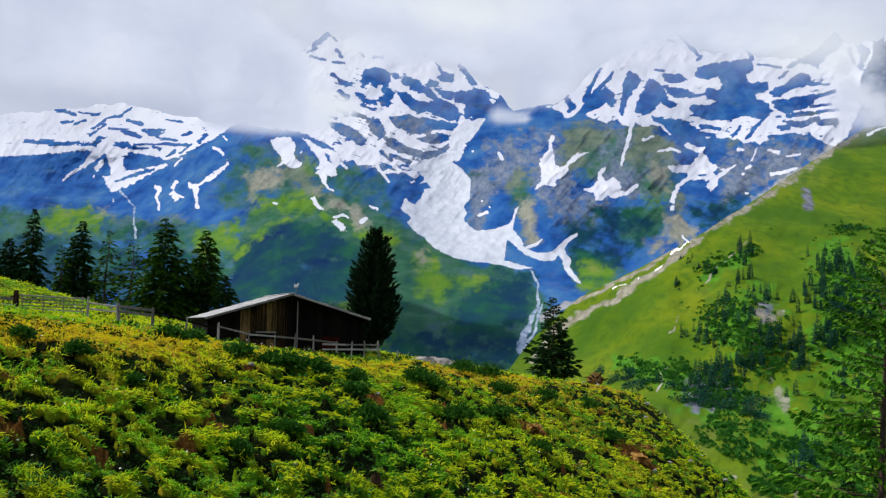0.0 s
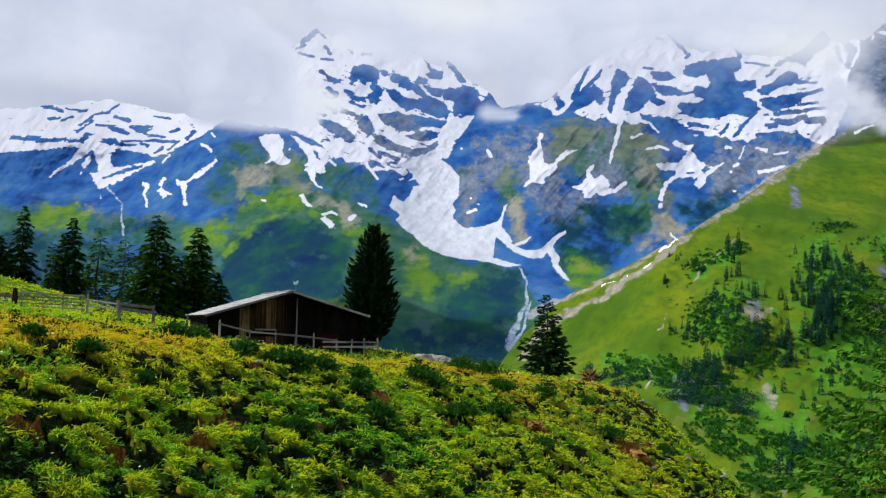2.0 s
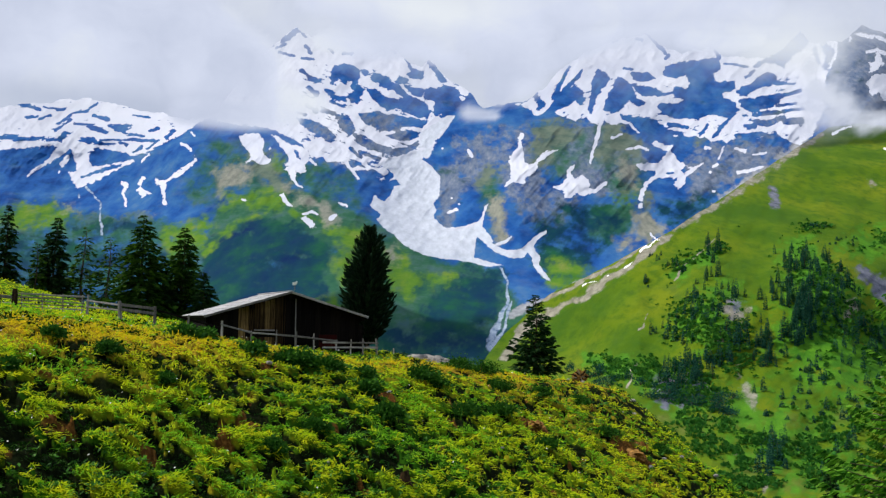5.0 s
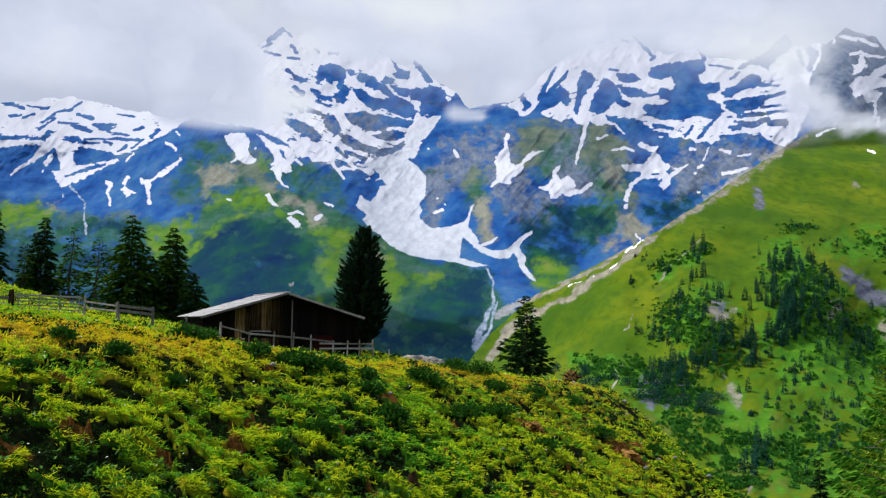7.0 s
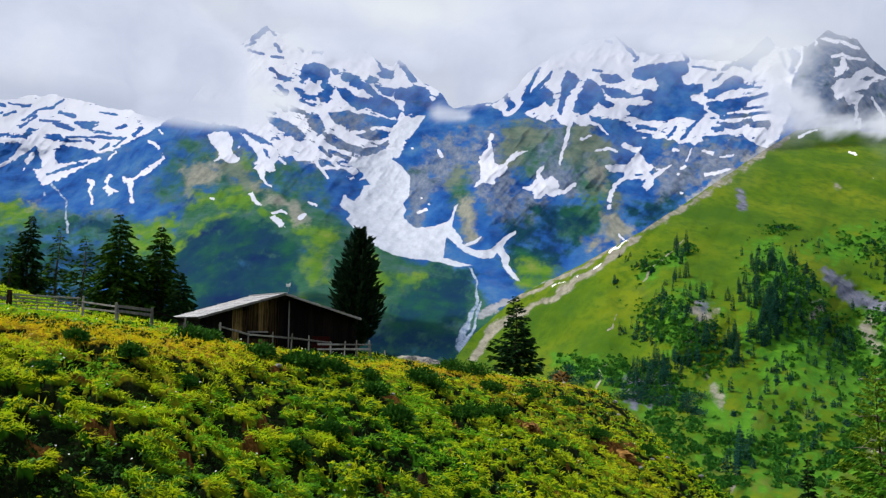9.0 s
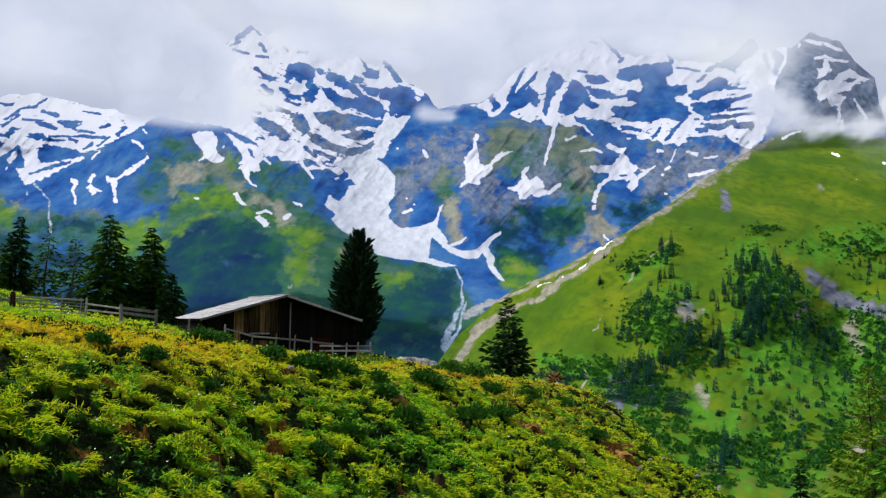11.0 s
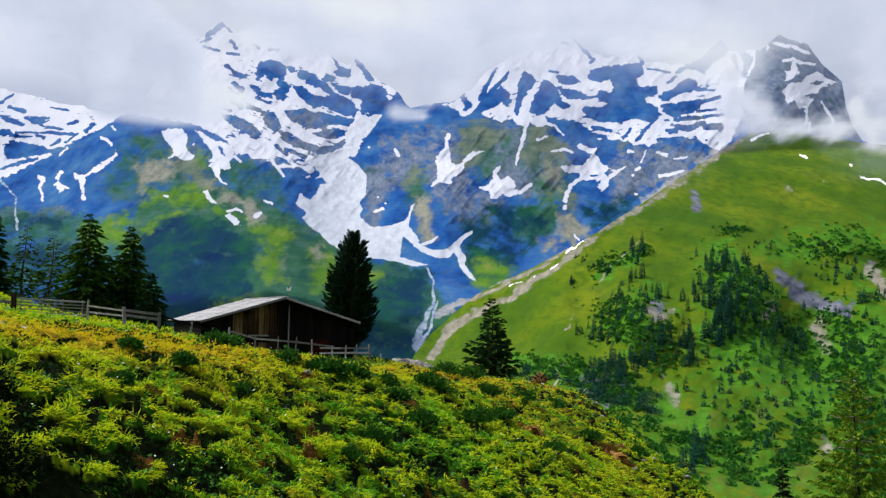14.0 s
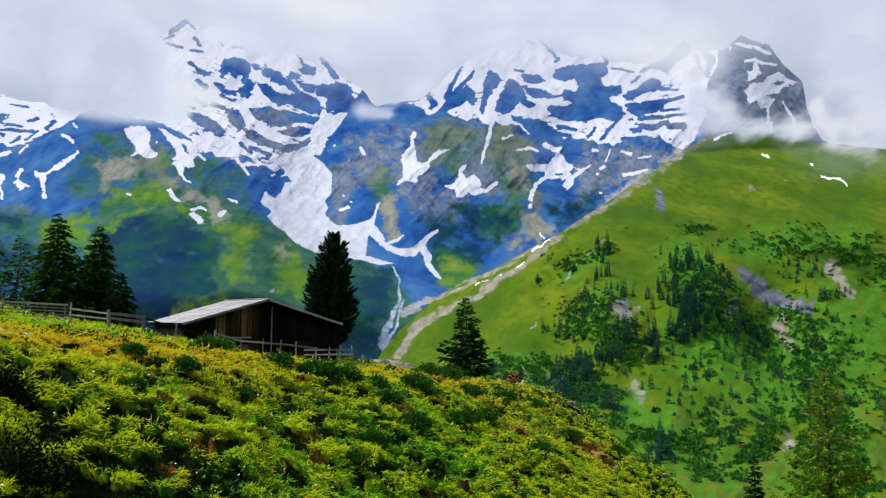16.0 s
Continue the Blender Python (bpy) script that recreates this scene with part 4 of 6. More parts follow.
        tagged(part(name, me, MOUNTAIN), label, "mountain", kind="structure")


# ---- the green hill across the valley ----
HILL_TOP = [(815, 650), (860, 590), (900, 556), (940, 522), (1000, 494), (1090, 446), (1150, 412), (1230, 362), (1300, 314), (1370, 266), (1430, 230), (1480, 222),
            (1568, 232), (1650, 244), (1750, 252), (1850, 262)]


def hill_depth(u, v):
    y = np.interp(v, [200, 230, 300, 400, 480, 560, 640, 700, 800, 880, 1000], [1750, 1620, 1330, 1080, 940, 830, 740, 660, 540, 450, 340])
    y = y * (1 + 0.45 * smooth(1150, 850, u) * smooth(760, 600, v))
    y = y - 60 * np.exp(-((u - 1400) / 110) ** 2 - ((v - 500) / 110) ** 2) - 45 * np.exp(-((u - 1230) / 70) ** 2 - ((v - 540) / 90) ** 2)
    y = y + 45 * np.exp(-((u - 1130) / 50) ** 2 - ((v - 560) / 120) ** 2) + 40 * np.exp(-((u - 1540) / 60) ** 2 - ((v - 600) / 100) ** 2)
    return y + 15 * fbm(u * 0.012, v * 0.012, 61, 4) + 4 * fbm(u * 0.05, v * 0.05, 62, 4)


def hill_point(u, v):
    return sight(np.array([u], float), np.array([v], float), hill_depth(np.array([u], float), np.array([v], float)))[0]


def build_hill():
    u1 = np.arange(812, 1850.1, 3.0)
    rows = 250
    k = np.linspace(0, 1, rows)[:, None]
    top = along(HILL_TOP, u1) + 2.0 * fbm(u1 * 0.05, u1 * 0, 63, 4)
    u = np.broadcast_to(u1, (rows, len(u1))).copy()
    v = 1000 + (top[None, :] - 1000) * k
    pts = sight(u, v, hill_depth(u, v))
    me = grid_mesh("hillside", pts, rows, len(u1))
    uu = u + 10 * fbm(u * 0.04, v * 0.04, 64, 5)
    vv = v + 8 * fbm(u * 0.04, v * 0.04, 65, 5)
    fray = 0.4 * fbm(u * 0.07, v * 0.09, 66, 4) + 0.2 * fbm(u * 0.25, v * 0.3, 67, 3)

    def s(*p):
        return stroke(uu, vv, *p)
    rough = np.maximum.reduce([s((1010, 640, 14), (1080, 650, 22), (1130, 680, 30), (1180, 700, 36)), s((1380, 460, 34), (1420, 520, 60), (1400, 600, 60), (1480, 640, 70), (1560, 620, 70)),
                               0.9 * s((1200, 580, 40), (1250, 540, 40)), 0.9 * s((1160, 490, 14), (1230, 445, 12)), 0.9 * s((1568, 700, 90), (1700, 600, 120)),
                               0.8 * s((1480, 440, 26), (1568, 420, 26), (1700, 430, 40)), 0.7 * s((1300, 760, 80), (1450, 850, 90)), 0.95 * s((1600, 580, 50), (1640, 700, 70), (1660, 880, 90))])
    pale = np.maximum.reduce([area(uu, vv, 5.0, (1150, 410), (1156, 414), (1122, 448), (1080, 480), (1020, 520), (960, 550), (900, 590), (860, 640), (842, 640), (880, 584), (930, 552), (990, 524), (1040, 490), (1090, 458), (1130, 428)), s((1140, 418, 2.5), (1050, 470, 3), (985, 508, 3), (920, 536, 3)), 0.72 * s((1420, 236, 5), (1370, 270, 8), (1300, 320, 10), (1230, 368, 8), (1160, 410, 5)), s((1000, 503, 2), (930, 530, 3), (870, 560, 4)), 0.5 * s((1272, 655, 8), (1282, 690, 14), (1300, 715, 9)), 0.8 * s((1268, 800, 5)), 0.8 * s((1325, 840, 5), (1318, 870, 6)),
                              0.9 * s((1290, 550, 8)), 0.9 * s((1238, 602, 5)), s((1470, 540, 9), (1462, 560, 8)), s((1560, 575, 12), (1575, 620, 12)), 0.75 * s((1505, 328, 6)), s((1250, 545, 12), (1275, 560, 10)),
                              s((1230, 425, 1.3), (1190, 460, 1.3), (1160, 500, 1.3)), s((1112, 560, 1.5), (1095, 585, 1.5)), s((1092, 640, 1.5), (1075, 690, 1.8)),
                              s((1570, 800, 10)), s((1210, 840, 5)), s((1660, 470, 10), (1690, 520, 10))])
    slate = np.maximum.reduce([s((1485, 480, 8), (1525, 515, 15), (1568, 535, 12), (1620, 545, 10)), s((1150, 690, 26), (1200, 690, 22)), 0.72 * s((1330, 340, 9), (1338, 366, 6)), 0.75 * s((1270, 545, 18)), 0.9 * s((1570, 780, 9))])
    snow = np.maximum.reduce([s((1128, 427, 1.8), (1100, 449, 2.4)), s((1085, 462, 1.8), (1062, 478, 1.6)), s((1040, 490, 1.5)), s((1440, 238, 3.5), (1470, 229, 2.5)), s((1526, 266, 3), (1538, 270, 2)), s((1566, 316, 3)), s((1640, 302, 2), (1684, 318, 1.6)), s((1600, 264, 2)), s((1620, 285, 2)), s((1700, 322, 2)), s((1020, 500, 1.2), (1000, 508, 1.2))])
    rough, pale, slate, snow = [np.clip(f + k * fray * smooth(0.05, 0.3, f), 0, 1) for f, k in ((rough, 1.3), (pale, 1.0), (slate, 1.0), (snow * 0.84, 1.0))]
    dry = np.clip(0.36 * smooth(640, 760, v) + 0.50 * fbm(u * 0.02, v * 0.035, 68, 4) + 0.15 * fray, 0, 1)
    mark(me, rough=rough, pale=pale, slate=slate, snow=snow, dry=dry)
    tagged(part("hillside", me, HILL), "bright green mountain slope with scattered scrub and scree", "hill", kind="structure")


# ---- clouds ----
def build_clouds():
    u1 = np.arange(-260, 1900.1, 12.0)
    v1 = np.arange(-160, 520.1, 8.0)
    u, v = np.meshgrid(u1, v1)

    def s(*p):
        return stroke(u, v, *p)
    # the bank that hides the west ridge and the shoulder of the middle peak
    d = np.maximum.reduce([s((-260, 10, 170), (0, 30, 165), (200, 50, 170), (330, 90, 150), (400, 115, 110)), 0.95 * s((290, 190, 50), (400, 200, 50), (480, 200, 40)), 0.84 * s((430, 160, 70), (530, 185, 44)),
                           0.86 * s((520, -10, 100), (680, 10, 110), (800, 40, 130)), s((870, 50, 160), (880, 120, 96), (850, 165, 40)), 0.80 * s((796, 200, 40), (846, 206, 24)),
                           0.86 * s((960, 20, 120), (1180, 0, 110), (1320, 20, 100)), 0.76 * s((560, 60, 110), (760, 80, 100)), 0.80 * s((980, 70, 110), (1220, 50, 100), (1340, 60, 70)),
                           0.92 * s((930, 110, 50), (985, 85, 56), (1060, 62, 46)), 0.92 * s((1180, 70, 46), (1260, 78, 44), (1310, 72, 40)), 0.90 * s((540, 70, 40), (620, 84, 46), (710, 86, 36), (780, 110, 40))])
    d = np.clip(d * 2 - 1, 0, 1)
    # distance haze before the faces, added as a thin glowing veil
    haze_veil = np.interp(v, [40, 70, 110, 160, 230, 290, 340, 400], [0.40, 0.35, 0.26, 0.18, 0.13, 0.07, 0.0, -0.1]) + 0.22 * s((1320, 90, 40), (1380, 80, 40), (1420, 100, 30)) - 0.07 * s((1500, 90, 60), (1520, 150, 80)) * (v < 220)
    d = np.maximum(d, haze_veil + 0.05 * fbm(u * 0.01, v * 0.02, 73, 3))
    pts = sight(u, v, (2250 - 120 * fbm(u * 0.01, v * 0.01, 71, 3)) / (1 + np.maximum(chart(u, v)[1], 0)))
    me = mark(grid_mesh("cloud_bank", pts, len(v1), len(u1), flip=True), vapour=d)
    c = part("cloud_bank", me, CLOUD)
    tagged(c, "low white cloud bank hiding the mountain tops, with a glowing haze veil", "cloud", kind="structure")
    # mist over the east col and the brow of the green hill
    u1 = np.arange(1150, 1900.1, 8.0)
    v1 = np.arange(40, 380.1, 6.0)
    u, v = np.meshgrid(u1, v1)
    d = np.maximum.reduce([0.80 * s((1390, 192, 76), (1470, 208, 66), (1560, 212, 66), (1700, 215, 90)), 0.84 * s((1398, 126, 40), (1410, 160, 64), (1440, 190, 64), (1480, 205, 44)), 0.9 * s((1626, 176, 30), (1636, 205, 44), (1660, 226, 50)), s((1700, 100, 100), (1780, 150, 150), (1900, 140, 200))])
    d = np.clip(d * 2 - 1 + 0.35 * fbm(u * 0.022, v * 0.035, 76, 4), 0, 1)
    below = v - along(HILL_TOP, u)
    d = np.maximum(d, (0.12 + 0.10 * smooth(1360, 1480, u)) * np.exp(-((below - 8) / np.where(below < 8, 60, 62)) ** 2) * smooth(1160, 1330, u) * (1 + 0.5 * fbm(u * 0.012, v * 0.02, 74, 3)))
    d = d * smooth(372, 310, v)
    pts = sight(u, v, (1240 - 40 * fbm(u * 0.02, v * 0.02, 72, 3)) / (1 + np.maximum(chart(u, v)[1], 0)))
    me = mark(grid_mesh("mist_bank", pts, len(v1), len(u1), flip=True), vapour=d)
    c = part("mist_bank", me, MIST)
    tagged(c, "thin white mist drifting over the green hill's brow", "cloud", kind="structure")


build_ground()
build_mountains()
build_hill()
build_clouds()


# ---- trees ----
def kites(base, way, side, length, width, drop):
    """Flat pointed twigs: base points, directions, side directions, lengths, widths and sags."""
    n = len(base)
    down = np.zeros((n, 3))
    down[:, 2] = -1
    L, W, D = length[:, None], width[:, None], drop[:, None]
    midp = base + way * L * 0.55 + down * D * 0.35
    v = np.empty((n, 4, 3))
    v[:, 0] = base
    v[:, 1] = midp + side * W * 0.5
    v[:, 2] = base + way * L + down * D
    v[:, 3] = midp - side * W * 0.5
    return v


def quads_of(n):
    return np.arange(n * 4).reshape(n, 4)


def tube(points, radii, sides=7):
    """A tapered tube along points."""
    points = np.asarray(points, float)
    ang = np.linspace(0, 2 * np.pi, sides, endpoint=False)
    d = np.gradient(points, axis=0)
    d /= np.linalg.norm(d, axis=1)[:, None]
    ref = np.where(np.abs(d[:, 2:3]) > 0.8, np.array([[1.0, 0, 0]]), np.array([[0, 0, 1.0]]))
    e1 = np.cross(d, ref)
    e1 /= np.linalg.norm(e1, axis=1)[:, None]
    e2 = np.cross(d, e1)
    ring = points[:, None, :] + np.asarray(radii)[:, None, None] * (np.cos(ang)[None, :, None] * e1[:, None, :] + np.sin(ang)[None, :, None] * e2[:, None, :])
    n = len(points)
    i = np.arange(n - 1)[:, None] * sides
    j = np.arange(sides)[None, :]
    f = np.stack([i + j, i + (j + 1) % sides, i + sides + (j + 1) % sides, i + sides + j], -1).reshape(-1, 4)
    return ring.reshape(-1, 3), f


def joined(pieces):
    vs, fs, k = [], [], 0
    for v, f in pieces:
        vs.append(v)
        fs.append(f + k)
        k += len(v)
    return np.concatenate(vs), np.concatenate(fs)


def conifer(seed, height, reach, bare=0.12, whorls=30, per=6, twigs=8, tilt=0.1, sag=0.25, twig=0.7, power=0.85, gaps=0.15, lean=0.0, limb=0.03, girth=0.017, tips=0.0, even=0.0, flat=1.2, hang=0.0, slim=1.0):
    """Trunk-with-limbs and crown of a conifer that stands at the origin. tilt: rise of the limbs; sag: droop of their ends; power: how the reach tapers; tips: upturned ends."""
    g = np.random.default_rng(seed)
    n = 14
    tz = np.linspace(0, 1, n)
    bend = lean * tz ** 2 * height
    trunk_pts = np.stack([bend + 0.012 * height * np.sin(tz * 7 + seed), 0.010 * height * np.cos(tz * 6 + seed), tz * height * 0.985], -1)
    pieces = [tube(trunk_pts, height * girth * (1 - tz) ** 0.9 + 0.012, 8)]
    leaf = []
    for k in range(whorls):
        q = bare + (1 - bare) * ((k + g.uniform(-0.3, 0.3)) / whorls)
        q = min(max(q, 0.02), 0.985)
        h = q * height
        core = np.array([np.interp(h, trunk_pts[:, 2], trunk_pts[:, 0]), np.interp(h, trunk_pts[:, 2], trunk_pts[:, 1]), h])
        up = (1 - q) / (1 - bare)
        r0 = reach * min(1.0, up ** power) * (0.72 + 0.28 * min(1, (q - bare) * 9 + 0.35))
        turn = g.uniform(0, 6.28)
        for b in range(per):
            if g.random() < gaps:
                continue
            L = r0 * g.uniform(0.62 + 0.28 * even, 1.14 - 0.09 * even) + 0.02 * twig
            shift = g.uniform(-0.55, 0.55) * (1 - bare) * height / whorls
            core = np.array([np.interp(h, trunk_pts[:, 2], trunk_pts[:, 0]), np.interp(h, trunk_pts[:, 2], trunk_pts[:, 1]), min(h + shift, 0.98 * height)])
            az = turn + b * 6.283 / per + g.uniform(-0.35, 0.35)
            out = np.array([math.cos(az), math.sin(az), 0.0])
            rise = tilt + 0.35 * q ** 3 + g.uniform(-0.12, 0.12)
            t = np.linspace(0, 1, 5)
            path = core + out * (t * L)[:, None] + np.array([0, 0, 1.0]) * (rise * t * L - sag * L * t ** 2 + tips * L * t ** 4)[:, None]
            if limb and L > twig * 0.5:
                pieces.append(tube(path[:4], limb * L * 0.35 * (1 - t[:4] * 0.8) + 0.004, 3))
            m = max(3, int(twigs * (0.45 + 0.55 * L / reach)))
            at = np.sort(g.uniform(0.10, 1.0, m))
            base = np.stack([np.interp(at, t, path[:, i]) for i in range(3)], -1)
            sign = np.where(g.random(m) < 0.5, -1.0, 1.0)
            spread = g.uniform(0.35, 1.15, m) * (1.1 - at * 0.7)
            side0 = np.array([-out[1], out[0], 0.0])
            way = out[None, :] * np.cos(spread)[:, None] + side0[None, :] * (np.sin(spread) * sign)[:, None]
            way[:, 2] += g.uniform(-0.35, 0.22, m) + tips * 0.5 - hang * g.uniform(0.2, 1.6, m)
            way /= np.linalg.norm(way, axis=1)[:, None]
            side = np.cross(way, np.stack([g.normal(0, flat, m), g.normal(0, flat, m), np.ones(m)], -1))
            side /= np.linalg.norm(side, axis=1)[:, None]
            length = twig * g.uniform(0.55, 1.15, m) * (0.22 + 0.78 * min(1, L / reach * 1.5))
            leaf.append(kites(base, way, side, length, length * slim * g.uniform(0.28, 0.46, m), length * g.uniform(0.0, 0.4, m) * (sag * 2)))
    crown = np.concatenate(leaf).reshape(-1, 3)
    return joined(pieces), (crown, quads_of(len(crown) // 4))


def plant_tree(name, x, y, z, spec, leaf_mat, label, group="", spin=0.0, bark=None, category="tree"):
    (tv, tf), (cv, cf) = conifer(**spec)
    e = thing(name, pose(x, y, z, 0, 0, spin), label, category, group)
    part("trunk", array_mesh("trunk", tv, tf), bark or BARK, e)
    part("crown", array_mesh("crown", cv, cf, False), leaf_mat, e)
    return e


def foot(u, v):
    """Where the chart's sight line (u, v) first meets the pasture."""
    a, b = chart(u, v)
    y = np.arange(10.0, 130.0, 0.15)
    x, z = EYE[0] + a * y, EYE[2] + b * y
    h = meadow_height(x, EYE[1] + y)
    k = int(np.argmax(h >= z)) if (h >= z).any() else int(np.argmax(np.where(y > 40, (h - EYE[2]) / y, -9)))
    return float(x[k]), float(EYE[1] + y[k]), float(h[k])


def tree_by_top(name, u, v, y, spec, mat, label, group="", sink=0.3, **more):
    """A tree whose tip shows on the sight line (u, v) at depth y, and whose foot is on the ground there."""
    tip = sight(np.array([u], float), np.array([v], float), np.array([y], float))[0]
    z = ground_at(tip[0], tip[1]) - sink
    spec = dict(spec, height=float(tip[2] - z))
    return plant_tree(name, float(tip[0]), float(tip[1]), z, spec, mat, label, group, **more)


def build_near_trees():
    grp = "row of conifers behind the fence"
    tall = dict(reach=4.6, bare=0.08, whorls=48, per=8, twigs=34, tilt=0.10, sag=0.46, twig=1.30, power=0.72, gaps=0.12)
    thin = dict(reach=3.4, bare=0.20, whorls=30, per=6, twigs=11, tilt=0.05, sag=0.40, twig=1.2, power=0.65, gaps=0.30)
    for u, v, y, spec, seed, mat, label in (
            (-62, 412, 158, tall, 1, SPRUCE, "tall dark green spruce behind the pasture fence"),
            (-15, 358, 160, dict(tall, reach=4.2, gaps=0.28, sag=0.55), 2, SPRUCE, "tall open-crowned larch with drooping limbs"),
            (72, 381, 160, tall, 3, SPRUCE, "tall dense dark green spruce"),
            (122, 398, 156, thin, 4, LARCH, "slender sparse larch with a bare lower trunk"),
            (167, 416, 152, thin, 5, LARCH, "slender light green larch with thin crown"),
            (228, 378, 145, dict(tall, reach=5.6, twigs=30), 6, LARCH, "tall broad larch with feathery green crown"),
            (300, 400, 151, dict(tall, reach=5.2), 7, LARCH, "broad green larch with drooping lower limbs"),
            (36, 425, 156, dict(thin, reach=1.8), 8, LARCH, "slender young larch among taller ones"),
            (335, 478, 146, dict(tall, reach=3.0, whorls=20), 9, SPRUCE, "small dark spruce beside taller larches"),
            (262, 450, 148, dict(tall, reach=2.6, whorls=20), 10, SPRUCE, "small dark spruce between taller larches")):
        tree_by_top("conifer_tree", u, v, y, dict(spec, seed=seed), mat, label, grp, spin=seed * 40)
    tree_by_top("stone_pine", 640, 405, 66.5, dict(seed=21, reach=1.72, bare=0.07, whorls=34, per=10, twigs=34, tilt=0.75, sag=0.05, twig=0.62, power=0.58, gaps=0.10, tips=0.55, even=0.55, hang=-0.75, slim=0.8), STONE_PINE,
                "dense blackish stone pine beside the barn")
    tree_by_top("spruce_tree", 926, 522, 116, dict(seed=22, reach=3.1, bare=0.05, whorls=31, per=7, twigs=24, tilt=0.26, sag=0.26, twig=0.95, power=0.80, gaps=0.18, tips=0.2, hang=0.15), SPRUCE,
                "young dark green spruce on the pasture's brow")
    # the pale larch and the small spruce below the brow
    z = ground_at(32.9, 73.0)
    larch = plant_tree("larch_tree", 32.9, 73.0, z - 0.3, dict(seed=23, height=-2.0 - z, reach=6.6, bare=0.02, whorls=44, per=9, twigs=150, tilt=0.24, sag=0.34, twig=0.62, power=0.74, gaps=0.30, tips=0.25, flat=2.0, girth=0.010, limb=0.015, hang=0.5, slim=0.75), YELLOW_LARCH,
                       "yellowish larch with bare bleached upper branches")
    g = np.random.default_rng(231)
    for k in range(18):
        h, az = (-2.0 - z) * g.uniform(0.62, 0.97), g.uniform(0, 6.28)
        L = g.uniform(0.8, 2.2)
        t = np.linspace(0, 1, 6)
        rise = 0.35 * L * t - 0.5 * L * t ** 2 * g.uniform(0, 1.4)
        v, f = (tube(np.stack([np.cos(az) * t * L + 0.15 * np.sin(3 * t + k), np.sin(az) * t * L, h + rise], -1), 0.05 * (1 - 0.8 * t) + 0.008, 4))
        part("dead_branch", array_mesh("dead_branch", v, f), DRY_WOOD, larch, "bleached bare dead branch")
    z = ground_at(33.5, 88.0)
    plant_tree("spruce_tree", 33.5, 88.0, z - 0.3, dict(seed=24, height=-10.8 - z, reach=1.9, bare=0.05, whorls=40, per=9, twigs=30, tilt=0.1, sag=0.3, twig=0.7, power=0.7), SPRUCE, "small dark spruce below the brow")
    # the larch close to the lookout
    z = ground_at(9.85, 18.0)
    plant_tree("larch_tree", 9.85, 18.0, z - 0.2, dict(seed=26, height=1.95 - z, reach=3.15, bare=0.04, whorls=54, per=8, twigs=160, tilt=0.12, sag=0.30, twig=0.20, power=0.60, gaps=0.18, tips=0.30, slim=0.95, hang=0.45, flat=2.0, limb=0.020, girth=0.009), NEAR_LARCH,
               "green larch with fine feathery twigs close by")


# ---- shrubs and herbs ----
def shrub(name, x, y, z, r, tall, mat, seed, label, leaf=0.14, n=420, category="shrub", group="shrubs on the pasture"):
    """A low bush: forked stems and a crown of small leaves in clumps."""
    g = np.random.default_rng(seed)
    e = thing(name, pose(x, y, z, 0, 0, g.uniform(0, 360)), label, category, group)
    stems, leaf_list = [], []
    for k in range(7):
        az, out = g.uniform(0, 6.28), g.uniform(0.2, 0.75) * r
        t = np.linspace(0, 1, 4)
        path = np.stack([math.cos(az) * out * t, math.sin(az) * out * t, -0.1 + (tall * g.uniform(0.5, 0.85) + 0.1) * t ** 0.8], -1)
        stems.append(tube(path, 0.022 * (1 - 0.7 * t) * max(0.5, r), 4))
    clumps = g.normal(0, 1, (16, 3))
    clumps /= np.linalg.norm(clumps, axis=1)[:, None]
    clumps[:, 2] = np.abs(clumps[:, 2])
    size = g.uniform(0.6, 1.0, 16)
    pick = g.integers(0, 16, n)
    p = clumps[pick] * size[pick][:, None] * 0.72 + g.normal(0, 0.24, (n, 3))
    p[:, 2] = np.abs(p[:, 2])
    base = p * np.array([r, r, tall])
    way = p / np.linalg.norm(p, axis=1)[:, None] + g.normal(0, 0.5, (n, 3))
    way /= np.linalg.norm(way, axis=1)[:, None]
    side = np.cross(way, g.normal(0, 1, (n, 3)))
    side /= np.linalg.norm(side, axis=1)[:, None]
    length = leaf * g.uniform(0.6, 1.3, n)
    v = kites(base, way, side, length, length * 0.55, length * 0.15).reshape(-1, 3)
    sv, sf = joined(stems)
    part("stems", array_mesh("stems", sv, sf), BARK, e)
    part("leaves", array_mesh("leaves", v, quads_of(n), False), mat, e)
    return e


